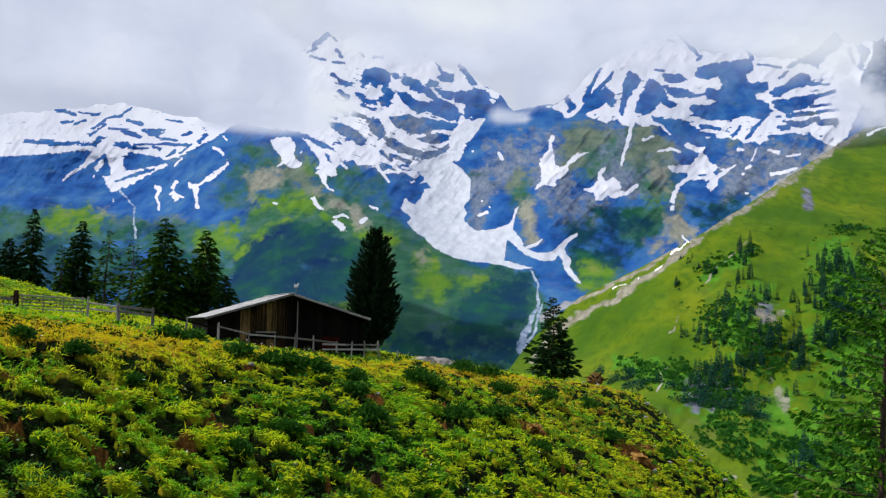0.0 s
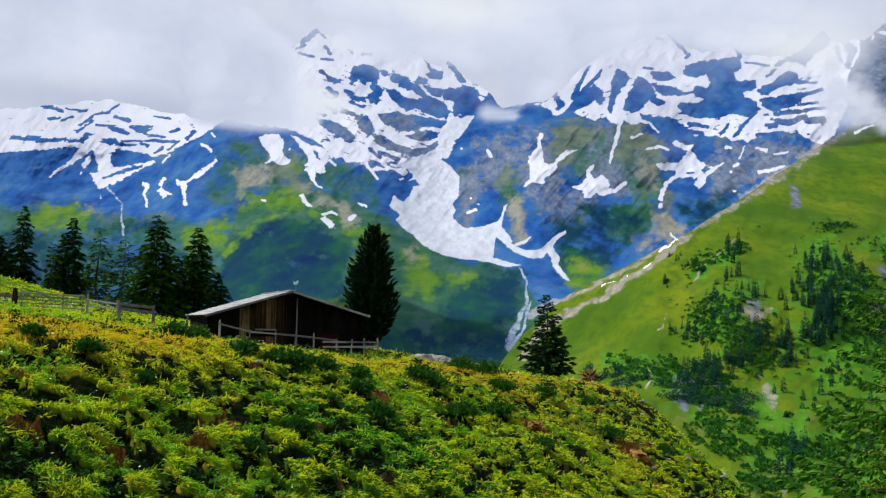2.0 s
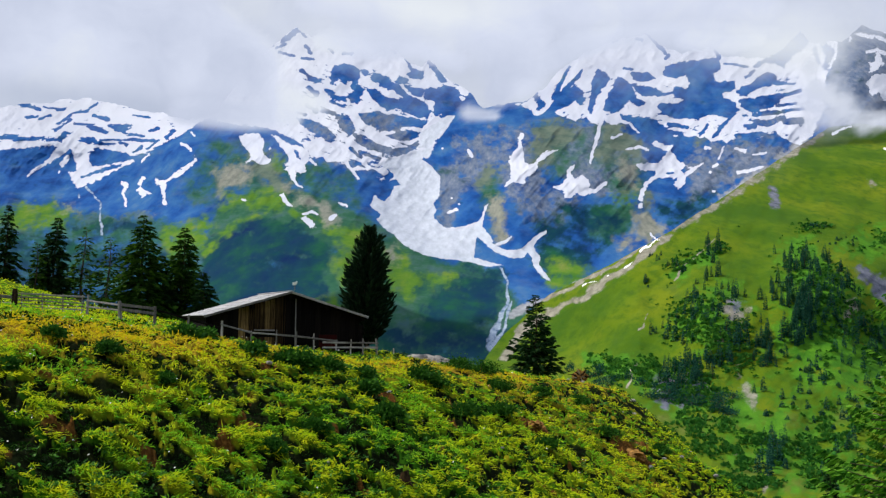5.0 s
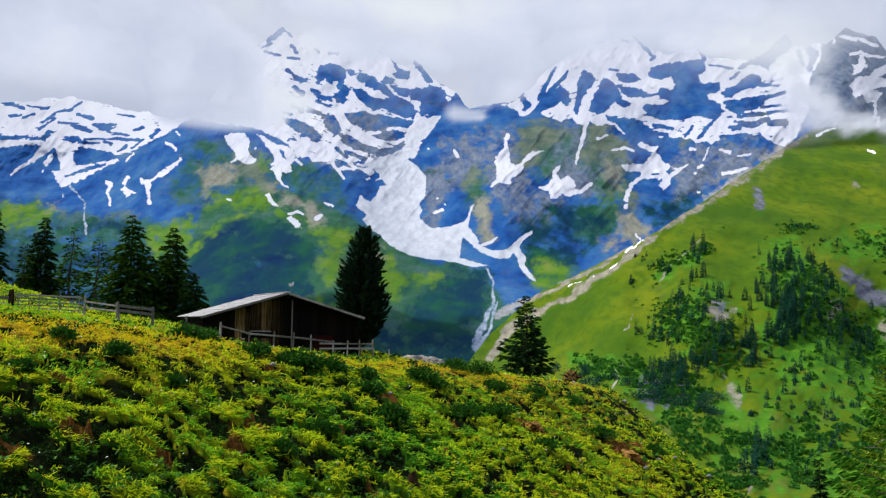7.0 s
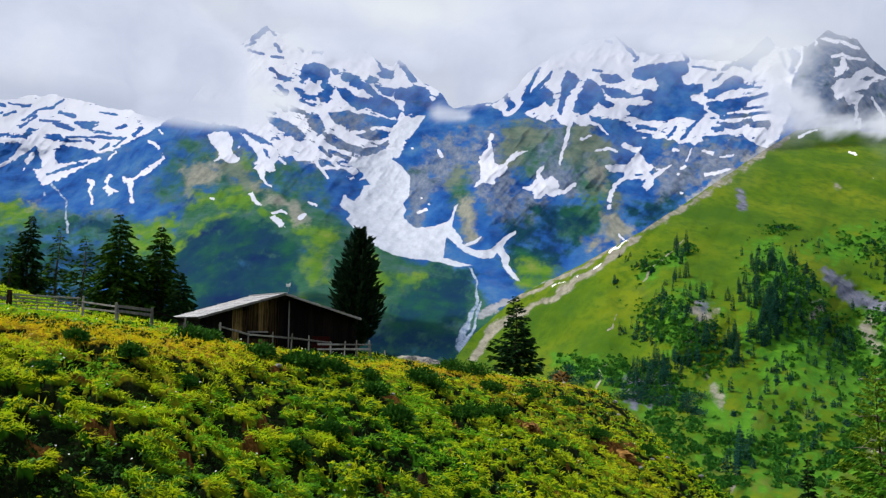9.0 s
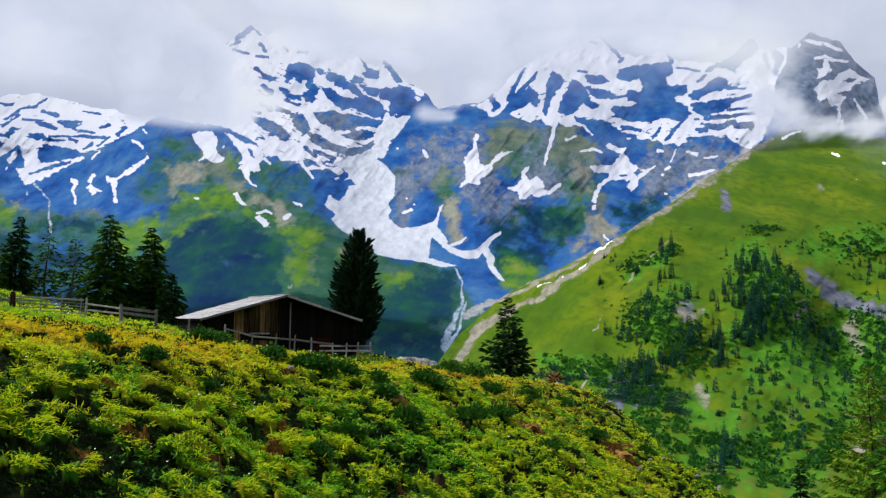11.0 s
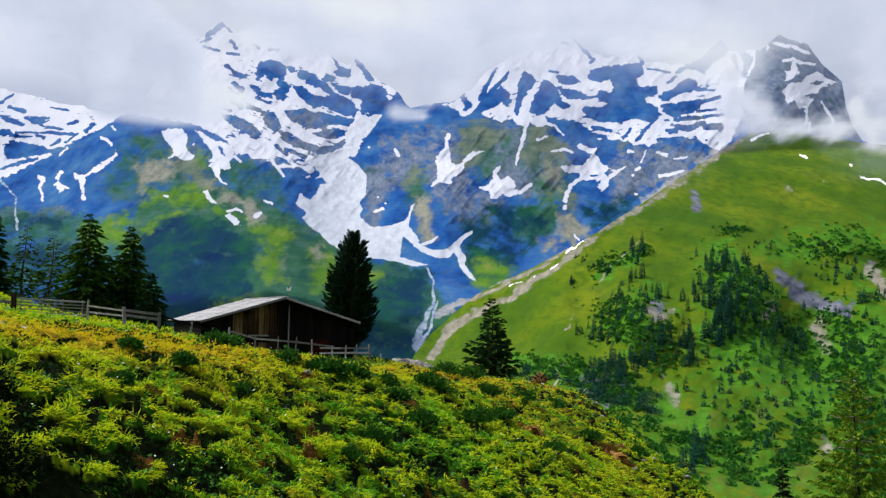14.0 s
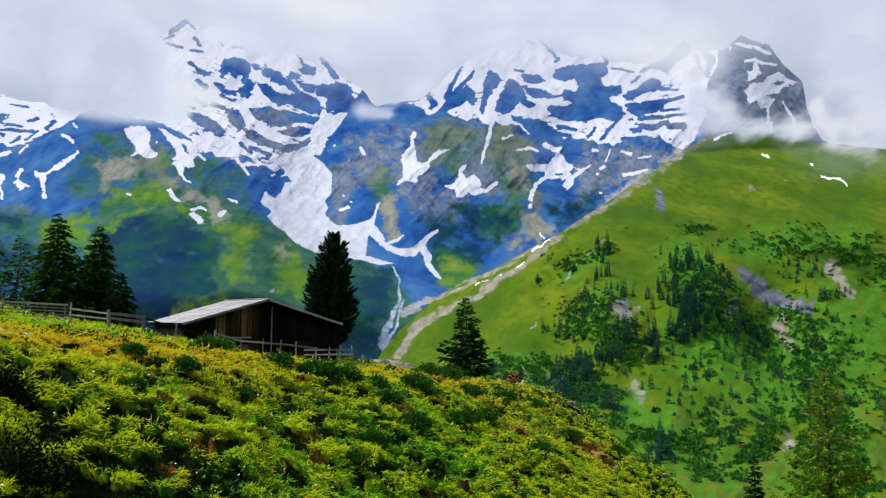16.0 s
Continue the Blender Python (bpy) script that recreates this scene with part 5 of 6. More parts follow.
def build_shrubs():
    by_the_yard = ((448, 632, 0.62, 0.45, 1), (510, 646, 0.6, 0.42, 2), (540, 650, 0.7, 0.45, 3), (585, 658, 0.6, 0.42, 4), (208, 645, 0.34, 0.26, 5), (330, 598, 0.55, 0.45, 6), (800, 655, 1.1, 0.8, 7),
                   (840, 662, 1.2, 0.8, 8), (770, 690, 0.8, 0.5, 9), (870, 690, 1.0, 0.6, 10), (640, 672, 0.6, 0.38, 11), (690, 740, 0.55, 0.4, 12), (820, 735, 0.8, 0.5, 13))
    on_the_slope = ((575, 770, 0.4, 0.3, 14), (505, 800, 0.35, 0.3, 15), (740, 670, 0.8, 0.5, 16), (110, 600, 0.35, 0.22, 17), (940, 700, 0.9, 0.5, 18), (1010, 715, 0.8, 0.5, 19), (880, 740, 0.8, 0.45, 20),
                    (360, 600, 0.5, 0.4, 21), (40, 655, 0.3, 0.18, 22), (310, 690, 0.28, 0.18, 23), (650, 700, 0.6, 0.4, 24), (1060, 770, 0.7, 0.4, 25), (960, 790, 0.6, 0.35, 26), (1150, 800, 0.7, 0.4, 27))
    for u, v, r, tall, seed in by_the_yard + on_the_slope:
        x, y, z = foot(u, v)
        shrub("shrub", x, y, z - 0.05, r, tall, SHRUB, 100 + seed, "low dark green leafy shrub in the grass", leaf=0.10 + 0.06 * (y > 35), n=1500)
    for x, y, r, tall, seed in ((-9.15, 17.1, 0.58, 0.72, 1), (-8.15, 14.7, 0.80, 0.98, 2)):
        shrub("juniper_bush", x, y, ground_at(x, y) - 0.1, r, tall, DARK_SHRUB, 200 + seed, "dense blackish juniper bush on the slope", leaf=0.075, n=4200, category="bush", group="juniper bushes")
    # scrub along the foot of the far side, past the brow
    for k in range(34):
        g = np.random.default_rng(300 + k)
        u, v = g.uniform(960, 1260), 0
        v = 652 + (u - 960) * 0.22 + g.uniform(-14, 20)
        p = hill_point(u, v)
        shrub("alder_bush", p[0], p[1], p[2] - 1.0, g.uniform(4, 7.5), g.uniform(4, 8), FAR_SPRUCE, 300 + k, "dark green alder bush across the valley", leaf=1.2, n=300, category="bush", group="alder bushes across the valley")


def meadow_field(x, y):
    p = (x + 8) * 0.939 - (y - 28) * 0.343
    return 0.34 + 0.30 * fbm(x * 0.10, y * 0.10, 31, 3) + 0.30 * np.exp(-((p + 2.5) / 3.0) ** 2) * smooth(14, 20, y)


def clear_of_yard(x, y):
    """False inside the barn and its yard, on the track and on bare soil."""
    c, s = math.cos(radians(-23.5)), math.sin(radians(-23.5))
    dx, dy = x + 7.9, y - 56.3
    lx, ly = c * dx - s * dy, s * dx + c * dy
    ok = ~((np.abs(lx) < 4.6) & (ly > 0.2) & (ly < 8))
    ok &= np.hypot((x + 13.3) / 1.7, (y - 27.3) / 0.75) > 0.95
    for sx, sy, sr in SOIL_SPOTS:
        ok &= np.hypot(x - sx, (y - sy) * 0.6) > sr * 0.8
    return ok


def scatter(count, near, far, seed, spread=29.0):
    g = np.random.default_rng(seed)
    r = (near ** -0.6 + g.uniform(0, 1, count) * (far ** -0.6 - near ** -0.6)) ** (-1 / 0.6)
    az = np.radians(g.uniform(-spread, spread, count))
    x, y = r * np.sin(az) - 0.5, r * np.cos(az)
    ok = clear_of_yard(x, y) & (x < 24)
    return g, x[ok], y[ok]


def blades(g, x, y, z, per, tall, wide):
    """Matted tufts: per long blades at each place, bowed over together and combed downhill."""
    n = len(x) * per
    comb = -0.30 + 1.5 * fbm(x * 1.1, y * 1.1, 83, 2) + np.where(g.random(len(x)) < 0.25, 3.14, 0.0) + g.normal(0, 0.35, len(x))
    spread = np.repeat(tall, per) * 0.30
    base = np.stack([np.repeat(x, per) + g.normal(0, 1, n) * spread, np.repeat(y, per) + g.normal(0, 1, n) * spread, np.repeat(z, per) - 0.02], -1)
    az = np.repeat(comb, per) + g.normal(0, 0.50, n)
    tilt = np.clip(g.normal(1.10, 0.30, n), 0.05, 1.45)
    way = np.stack([np.cos(az) * np.sin(tilt), np.sin(az) * np.sin(tilt), np.cos(tilt)], -1)
    turn = az + g.normal(0, 0.45, n)
    side = np.stack([-np.sin(turn), np.cos(turn), g.normal(0, 0.25, n)], -1)
    L = np.repeat(tall, per) * g.uniform(0.55, 1.30, n)
    W = np.repeat(wide, per) * g.uniform(0.7, 1.4, n)
    return kites(base, way, side, L, W, L * 0.42 * np.sin(tilt)).reshape(-1, 3)


def build_grass():
    g, x, y = scatter(150000, 12.5, 118, 401)
    lump = hummock(x, y)
    keep = hollow(x, y) < 0.40
    x, y, lump = x[keep], y[keep], lump[keep]
    z = meadow_height(x, y)
    d = np.hypot(x, y)
    kind = meadow_field(x, y) + g.normal(0, 0.10, len(x)) + 0.10 * lump
    steep = smooth(-2, 3, (x + 8) * 0.939 - (y - 28) * 0.343)
    gold = (kind + 0.22 * lump - 0.10 * steep > 0.70) & (lump > -0.05)
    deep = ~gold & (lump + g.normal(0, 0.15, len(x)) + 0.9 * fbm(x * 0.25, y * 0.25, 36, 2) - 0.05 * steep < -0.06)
    tall = (0.110 + 0.0032 * d) * (0.85 + 0.30 * lump) * g.uniform(0.55, 1.45, len(x))
    wide = 0.006 + 0.00070 * d
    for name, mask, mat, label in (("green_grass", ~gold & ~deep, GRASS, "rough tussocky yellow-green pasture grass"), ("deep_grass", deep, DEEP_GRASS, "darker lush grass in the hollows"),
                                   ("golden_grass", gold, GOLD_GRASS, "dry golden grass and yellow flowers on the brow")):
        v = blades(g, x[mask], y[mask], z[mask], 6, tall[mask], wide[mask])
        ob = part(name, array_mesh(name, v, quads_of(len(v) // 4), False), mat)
        tagged(ob, label, "grass", kind="stuff")


def build_dwarf_shrubs():
    """Small cushions of bilberry and alpenrose, near black to paint the shade in the hollows."""
    g, x, y = scatter(26000, 13.5, 100, 405)
    steep = smooth(-3, 2, (x + 8) * 0.939 - (y - 28) * 0.343)
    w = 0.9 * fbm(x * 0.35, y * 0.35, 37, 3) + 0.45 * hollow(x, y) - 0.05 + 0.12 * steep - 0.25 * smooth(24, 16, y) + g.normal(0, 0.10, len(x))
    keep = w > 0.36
    x, y = x[keep], y[keep]
    d = np.hypot(x, y)
    per = 20
    n = len(x) * per
    r = np.repeat((0.045 + 0.0026 * d) * g.uniform(0.4, 1.5, len(x)), per)
    q = g.normal(0, 1, (n, 3))
    q /= np.linalg.norm(q, axis=1)[:, None]
    q[:, 2] = np.abs(q[:, 2])
    base = np.stack([np.repeat(x, per), np.repeat(y, per), np.repeat(meadow_height(x, y), per)], -1) + q * r[:, None] * np.array([1.0, 1.0, 0.62]) * g.uniform(0.55, 1.0, n)[:, None]
    way = q + g.normal(0, 0.45, (n, 3))
    way /= np.linalg.norm(way, axis=1)[:, None]
    side = np.cross(way, g.normal(0, 1, (n, 3)))
    side /= np.linalg.norm(side, axis=1)[:, None]
    L = r * g.uniform(0.35, 0.65, n)
    v = kites(base, way, side, L, L * 0.6, L * 0.1).reshape(-1, 3)
    tagged(part("dwarf_shrubs", array_mesh("dwarf_shrubs", v, quads_of(n), False), DWARF), "dwarf shrub cushions in the hollows, near black as painted shade", "shrubs", kind="stuff")


def build_herbs():
    """Broad dock leaves in dark patches."""
    g, x, y = scatter(20000, 14, 90, 402)
    patch = fbm(x * 0.22, y * 0.22, 35, 3) + 0.7 * np.exp(-((y - 46) / 3.0) ** 2) * (x < -6) * (x > -16) + 0.25 * smooth(-2, 4, (x + 8) * 0.939 - (y - 28) * 0.343)
    keep = patch - 0.45 * smooth(24, 16, y) + g.normal(0, 0.12, len(x)) > 0.27
    x, y = x[keep], y[keep]
    per = 7
    n = len(x) * per
    d = np.repeat(np.hypot(x, y), per)
    az = g.uniform(0, 6.283, n)
    tilt = g.uniform(0.5, 1.35, n)
    way = np.stack([np.cos(az) * np.sin(tilt), np.sin(az) * np.sin(tilt), np.cos(tilt)], -1)
    side = np.stack([-np.sin(az), np.cos(az), g.normal(0, 0.2, n)], -1)
    base = np.stack([np.repeat(x, per), np.repeat(y, per), np.repeat(meadow_height(x, y), per)], -1) + g.normal(0, 0.06, (n, 3)) * np.array([1, 1, 0.3])
    L = (0.07 + 0.0032 * d) * g.uniform(0.5, 1.3, n)
    v = kites(base, way, side, L, L * g.uniform(0.35, 0.55, n), L * 0.25).reshape(-1, 3)
    ob = part("dock_plants", array_mesh("dock_plants", v, quads_of(n), False), HERB)
    tagged(ob, "broad-leaved green dock plants in patches", "plants", kind="stuff")
    # scattered white umbels
    g, x, y = scatter(700, 14, 80, 403)
    n = len(x)
    base = np.stack([x, y, meadow_height(x, y) + g.uniform(0.15, 0.4, n)], -1)
    L = np.full(n, 0.022) + 0.0010 * np.hypot(x, y)
    way = np.stack([np.cos(g.uniform(0, 6.28, n)), np.sin(g.uniform(0, 6.28, n)), np.full(n, 0.5)], -1)
    side = np.stack([way[:, 1], -way[:, 0], np.zeros(n)], -1)
    v = kites(base, way, side, L, L, L * 0).reshape(-1, 3)
    ob = part("white_flowers", array_mesh("white_flowers", v, quads_of(n), False), WHITE_PAINT)
    tagged(ob, "tiny white flower heads scattered over the pasture", "flowers", kind="stuff")


# ---- trees of the far slope ----
def build_far_trees():
    kinds = []
    for k, (h, r, w) in enumerate(((20, 2.5, 14), (17, 2.2, 12), (12, 2.2, 10), (24, 2.8, 15), (6, 2.0, 7))):
        spec = dict(seed=500 + k, height=h, reach=r, bare=0.06, whorls=w + 3, per=7, twigs=7, tilt=0.05, sag=0.3, twig=r * 0.85, power=0.7, gaps=0.05, limb=0)
        (tv, tf), (cv, cf) = conifer(**spec)
        kinds.append((array_mesh("trunk", tv, tf), array_mesh("crown", cv, cf, False)))
    # stands of trees: centre and half widths on the chart, count, kinds
    wood = ((1385, 468, 48, 20, 44, (1, 0)), (1340, 525, 30, 22, 30, (0, 1)), (1385, 560, 26, 48, 60, (0, 3)), (1372, 604, 24, 12, 14, (0, 3)), (1440, 500, 44, 34, 36, (1, 2)), (1432, 560, 26, 34, 24, (1, 2)),
            (1488, 600, 42, 50, 60, (2, 1)))
    spurs = ((1255, 523, 26, 12, 16, (1, 2)), (1224, 492, 14, 8, 7, (0, 1)), (1195, 540, 16, 34, 24, (1, 2)), (1155, 595, 34, 22, 24, (2, 1)), (1230, 560, 20, 22, 12, (2, 1)), (1265, 585, 22, 18, 18, (1, 2)),
             (1226, 452, 16, 18, 12, (1, 0)))
    foot_of_slope = ((1132, 464, 14, 12, 8, (2, 4)), (1168, 478, 20, 14, 12, (2, 4)), (1112, 500, 12, 10, 6, (2, 4)), (1178, 668, 44, 32, 58, (1, 0)), (1240, 642, 34, 12, 20, (1, 2)), (1318, 620, 18, 44, 30, (1, 0)),
                     (1280, 612, 14, 16, 10, (1, 2)))
    pasture = ((1400, 660, 50, 34, 26, (4, 2)), (1360, 720, 60, 40, 14, (4, 2)), (1480, 730, 80, 60, 26, (4, 2)), (1330, 812, 22, 40, 22, (1, 2)), (1430, 800, 100, 60, 18, (4, 2)), (1405, 405, 24, 4, 10, (4, 4)),
               (1455, 428, 40, 8, 12, (4, 4)))
    east_side = ((1572, 440, 26, 12, 14, (2, 4)), (1600, 482, 46, 26, 26, (2, 4)), (1650, 528, 40, 10, 22, (2, 1)), (1600, 560, 40, 14, 14, (4, 2)), (1620, 610, 34, 34, 32, (2, 4)), (1690, 590, 40, 40, 24, (2, 4)),
                 (1560, 690, 50, 60, 30, (4, 2)), (1680, 700, 60, 60, 26, (2, 4)))
    stands = wood + spurs + foot_of_slope + pasture + east_side
    g = np.random.default_rng(77)
    made, rest = 0, []
    for u0, v0, su, sv, n, which in stands:
        for k in range(int(n * 0.95)):
            u, v = u0 + np.clip(g.normal(0, 0.55), -1.1, 1.1) * su, v0 + np.clip(g.normal(0, 0.55), -1.1, 1.1) * sv
            kind = which[0] if g.random() < 0.6 else which[1]
            p = hill_point(u, v)
            sc = g.uniform(0.42, 0.92)
            m = pose(p[0], p[1], p[2] - 0.8, 0, 0, g.uniform(0, 360)) @ Matrix.Diagonal((sc * 0.9, sc * 0.9, sc * g.uniform(0.85, 1.15), 1))
            if k >= n * 0.36 or made >= 296:
                rest.append((kind, m))
                continue
            made += 1
            label = "dark conifer on the far green slope" if kind != 4 else "low bushy conifer on the far green slope"
            e = thing("far_conifer", m, label, "tree", "conifers on the far slope")
            part("trunk", kinds[kind][0], BARK, e)
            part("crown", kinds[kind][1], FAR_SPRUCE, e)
    pieces = []
    for kind, m in rest:
        me = kinds[kind][1]
        co = np.empty(len(me.vertices) * 3)
        me.vertices.foreach_get("co", co)
        mm = np.array(m)
        v = co.reshape(-1, 3) @ mm[:3, :3].T + mm[:3, 3]
        pieces.append((v, quads_of(len(v) // 4)))
    v, f = joined(pieces)
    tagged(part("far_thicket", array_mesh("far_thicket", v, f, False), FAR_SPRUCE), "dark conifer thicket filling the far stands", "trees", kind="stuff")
    # low scrub dotted over the far slope, thick in the rough ground
    n = 16000
    u, v = g.uniform(940, 1830, n), g.uniform(390, 900, n)
    dense = np.maximum.reduce([0.72 * stroke(u, v, (1380, 450, 40), (1430, 520, 60), (1480, 620, 70), (1600, 620, 90)), stroke(u, v, (1020, 645, 16), (1100, 660, 26), (1200, 690, 40)), 0.9 * stroke(u, v, (1200, 570, 50), (1260, 620, 50)),
                               0.8 * stroke(u, v, (1150, 480, 16), (1240, 440, 20)), 0.56 * stroke(u, v, (1300, 780, 90), (1500, 800, 110), (1700, 700, 120)), 0.62 * stroke(u, v, (1150, 715, 40), (1230, 770, 60), (1300, 850, 80)), 0.9 * stroke(u, v, (1600, 580, 40), (1640, 700, 60), (1660, 860, 80)), 0.8 * stroke(u, v, (1390, 405, 24), (1430, 406, 14)), 0.75 * stroke(u, v, (1480, 440, 30), (1600, 430, 40), (1750, 450, 60))])
    spots = fbm(u * 0.035, v * 0.05, 81, 3)
    ok = (dense + 0.55 * spots + g.normal(0, 0.12, n) > 0.60) & (v > along(HILL_TOP, u) + 12)
    u, v = u[ok], v[ok]
    p = sight(u, v, hill_depth(u, v))
    per = 12
    n = len(u) * per
    size = np.repeat(g.uniform(0.8, 2.7, len(u)) * (1 + 0.5 * smooth(0.3, 0.7, dense[ok])), per)
    way = g.normal(0, 1, (n, 3))
    way[:, 2] = np.abs(way[:, 2]) + 0.3
    way /= np.linalg.norm(way, axis=1)[:, None]
    side = np.cross(way, g.normal(0, 1, (n, 3)))
    side /= np.linalg.norm(side, axis=1)[:, None]
    base = np.repeat(p, per, axis=0) + way * size[:, None] * 0.35
    vv = kites(base, way, side, size * 0.9, size * 0.7, size * 0.1).reshape(-1, 3)
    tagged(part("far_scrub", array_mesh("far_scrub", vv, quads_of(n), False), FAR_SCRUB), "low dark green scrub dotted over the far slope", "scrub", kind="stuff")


# ---- the barn ----
BARN = pose(-7.92, 56.27, 0, 0, 0, 23.5)
BARN_FLOOR, BARN_EAVE, BARN_RIDGE = -2.75, 0.14, 1.56
HALF, LENGTH = 4.79, 8.2


def build_barn():
    """Own axes: x across the gable, y along the ridge away from the gable."""
    e = thing("barn", BARN, "dark wooden alpine barn with a low silvered gable roof", "barn")
    slope = math.atan2(BARN_RIDGE - BARN_EAVE, HALF)
    span = math.hypot(HALF, BARN_RIDGE - BARN_EAVE)
    wall_y, wall_x = 0.75, 4.25

    def roof_z(x):
        return BARN_RIDGE - abs(x) * math.tan(slope)
    # roof: two board-clad slopes
    g = np.random.default_rng(9)
    full = span
    for sgn, name in ((-1, "roof"), (1, "roof")):
        span = full if sgn < 0 else full - 0.28
        bm = bmesh.new()
        m = Matrix.Translation((0, 0, BARN_RIDGE)) @ Matrix.Rotation(sgn * slope, 4, "Y") @ Matrix.Translation((sgn * span / 2, LENGTH / 2, -0.11))
        box(bm, (span, LENGTH, 0.10), m, 0.01)
        roof = part(name, bm, DARK_WOOD, e)
        rows = 7
        shingle = bpy.data.meshes.new("roof_board")
        b2 = bmesh.new()
        box(b2, (span / rows + 0.07, 0.40, 0.028), Matrix.Identity(4), 0.006)
        b2.to_mesh(shingle)
        b2.free()
        shingle.materials.append(ROOF_WOOD)
        for r in range(rows):
            for c in range(int(LENGTH / 0.42) + 1):
                yy = 0.21 + c * 0.42
                if yy > LENGTH:
                    continue
                o = new("roof_board", shingle)
                o.parent = roof
                o.matrix_local = Matrix.Translation((0, 0, BARN_RIDGE)) @ Matrix.Rotation(sgn * slope, 4, "Y") @ Matrix.Translation(
                    (sgn * (span * (r + 0.5) / rows), yy + g.uniform(-0.02, 0.02), -0.028 - 0.004 * (r % 2) + g.uniform(0, 0.008))) @ Matrix.Rotation(-sgn * 0.035 + g.uniform(-0.01, 0.01), 4, "Y")
        bm = bmesh.new()
        box(bm, (span + 0.06, 0.05, 0.12), Matrix.Translation((0, 0, BARN_RIDGE)) @ Matrix.Rotation(sgn * slope, 4, "Y") @ Matrix.Translation((sgn * span / 2, -0.03, -0.08)), 0.008)
        part("bargeboard", bm, FENCE_WOOD, e, "pale weathered bargeboard")
    bm = bmesh.new()
    box(bm, (0.30, LENGTH + 0.02, 0.03), Matrix.Translation((0, LENGTH / 2, BARN_RIDGE - 0.005)), 0.008)
    part("ridge_board", bm, ROOF_WOOD, e)
    # purlins that carry the overhang
    for x in (-wall_x, -2.1, 0.0, 2.1, wall_x):
        bm = bmesh.new()
        box(bm, (0.18, LENGTH - 0.2, 0.20), Matrix.Translation((x, LENGTH / 2, roof_z(x) - 0.29)), 0.015)
        part("purlin", bm, DARK_WOOD, e)
    # gable of upright boards: one side golden with painted sunlight, the other nearly black
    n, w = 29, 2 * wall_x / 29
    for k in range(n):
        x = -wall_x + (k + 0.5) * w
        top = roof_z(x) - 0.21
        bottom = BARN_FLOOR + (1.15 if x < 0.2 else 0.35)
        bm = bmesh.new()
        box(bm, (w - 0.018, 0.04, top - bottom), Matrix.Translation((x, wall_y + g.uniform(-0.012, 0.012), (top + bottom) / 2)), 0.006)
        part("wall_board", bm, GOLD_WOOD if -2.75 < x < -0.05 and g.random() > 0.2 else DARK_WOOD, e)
    bm = bmesh.new()
    ring = [(-wall_x + 0.02, BARN_FLOOR), (wall_x - 0.02, BARN_FLOOR), (wall_x - 0.02, roof_z(wall_x) - 0.2), (0, BARN_RIDGE - 0.2), (-wall_x + 0.02, roof_z(wall_x) - 0.2)]
    f = bm.faces.new([bm.verts.new((x, wall_y + 0.035, z)) for x, z in ring])
    ex = bmesh.ops.extrude_face_region(bm, geom=[f])
    bmesh.ops.translate(bm, vec=(0, 0.03, 0), verts=[q for q in ex["geom"] if isinstance(q, bmesh.types.BMVert)])
    bmesh.ops.recalc_face_normals(bm, faces=bm.faces)
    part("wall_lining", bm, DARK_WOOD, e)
    # squared log courses of the base and the side and back walls
    for k in range(9):
        z = BARN_FLOOR + 0.14 + 0.27 * k
        for x, size, at in ((0, (2 * wall_x + 0.5, 0.22, 0.26), (0, wall_y + 0.16, z)), (0, (2 * wall_x + 0.5, 0.22, 0.26), (0, LENGTH - 0.6, z)),
                            (0, (0.22, LENGTH - 1.0, 0.26), (-wall_x, LENGTH / 2 + 0.1, z + 0.02)), (0, (0.22, LENGTH - 1.0, 0.26), (wall_x, LENGTH / 2 + 0.1, z + 0.02))):
            bm = bmesh.new()
            box(bm, size, Matrix.Translation(at), 0.03)
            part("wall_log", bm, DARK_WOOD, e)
    for k in range(14):
        bm = bmesh.new()
        box(bm, (0.04, 0.48, BARN_EAVE - 0.16 - BARN_FLOOR), Matrix.Translation((-wall_x - 0.30 + g.uniform(-0.01, 0.01), 0.95 + 0.5 * k, (BARN_EAVE - 0.16 + BARN_FLOOR) / 2)), 0.006)
        part("side_board", bm, DARK_WOOD, e)
    bm = bmesh.new()
    box(bm, (0.36, 0.04, BARN_EAVE - 0.16 - BARN_FLOOR), Matrix.Translation((-wall_x - 0.14, 0.70, (BARN_EAVE - 0.16 + BARN_FLOOR) / 2)), 0.006)
    part("corner_board", bm, DARK_WOOD, e)
    bm = bmesh.new()
    pts = [(-wall_x, BARN_EAVE - 0.1), (wall_x, BARN_EAVE - 0.1), (0, BARN_RIDGE - 0.3)]
    for y in (LENGTH - 0.66, LENGTH - 0.6):
        bm.verts.ensure_lookup_table()
        vs = [bm.verts.new((x, y, z)) for x, z in pts]
        bm.faces.new(vs)
    part("back_gable", bm, DARK_WOOD, e)
    # corner post of the dark bay, door, bench board, sill
    for x in (0.42, -0.25):
        bm = bmesh.new()
        box(bm, (0.065, 0.08, roof_z(x) - 0.3 - BARN_FLOOR), Matrix.Translation((x, wall_y - 0.10, (roof_z(x) - 0.3 + BARN_FLOOR) / 2)), 0.012)
        part("post", bm, FENCE_WOOD if x > 0 else DARK_WOOD, e, "grey weathered post" if x > 0 else "")
    bm = bmesh.new()
    box(bm, (1.05, 0.06, 1.75), Matrix.Translation((2.35, wall_y - 0.06, BARN_FLOOR + 1.0)), 0.01)
    door = part("door", bm, RED_PAINT, e, "faded dark red plank door")
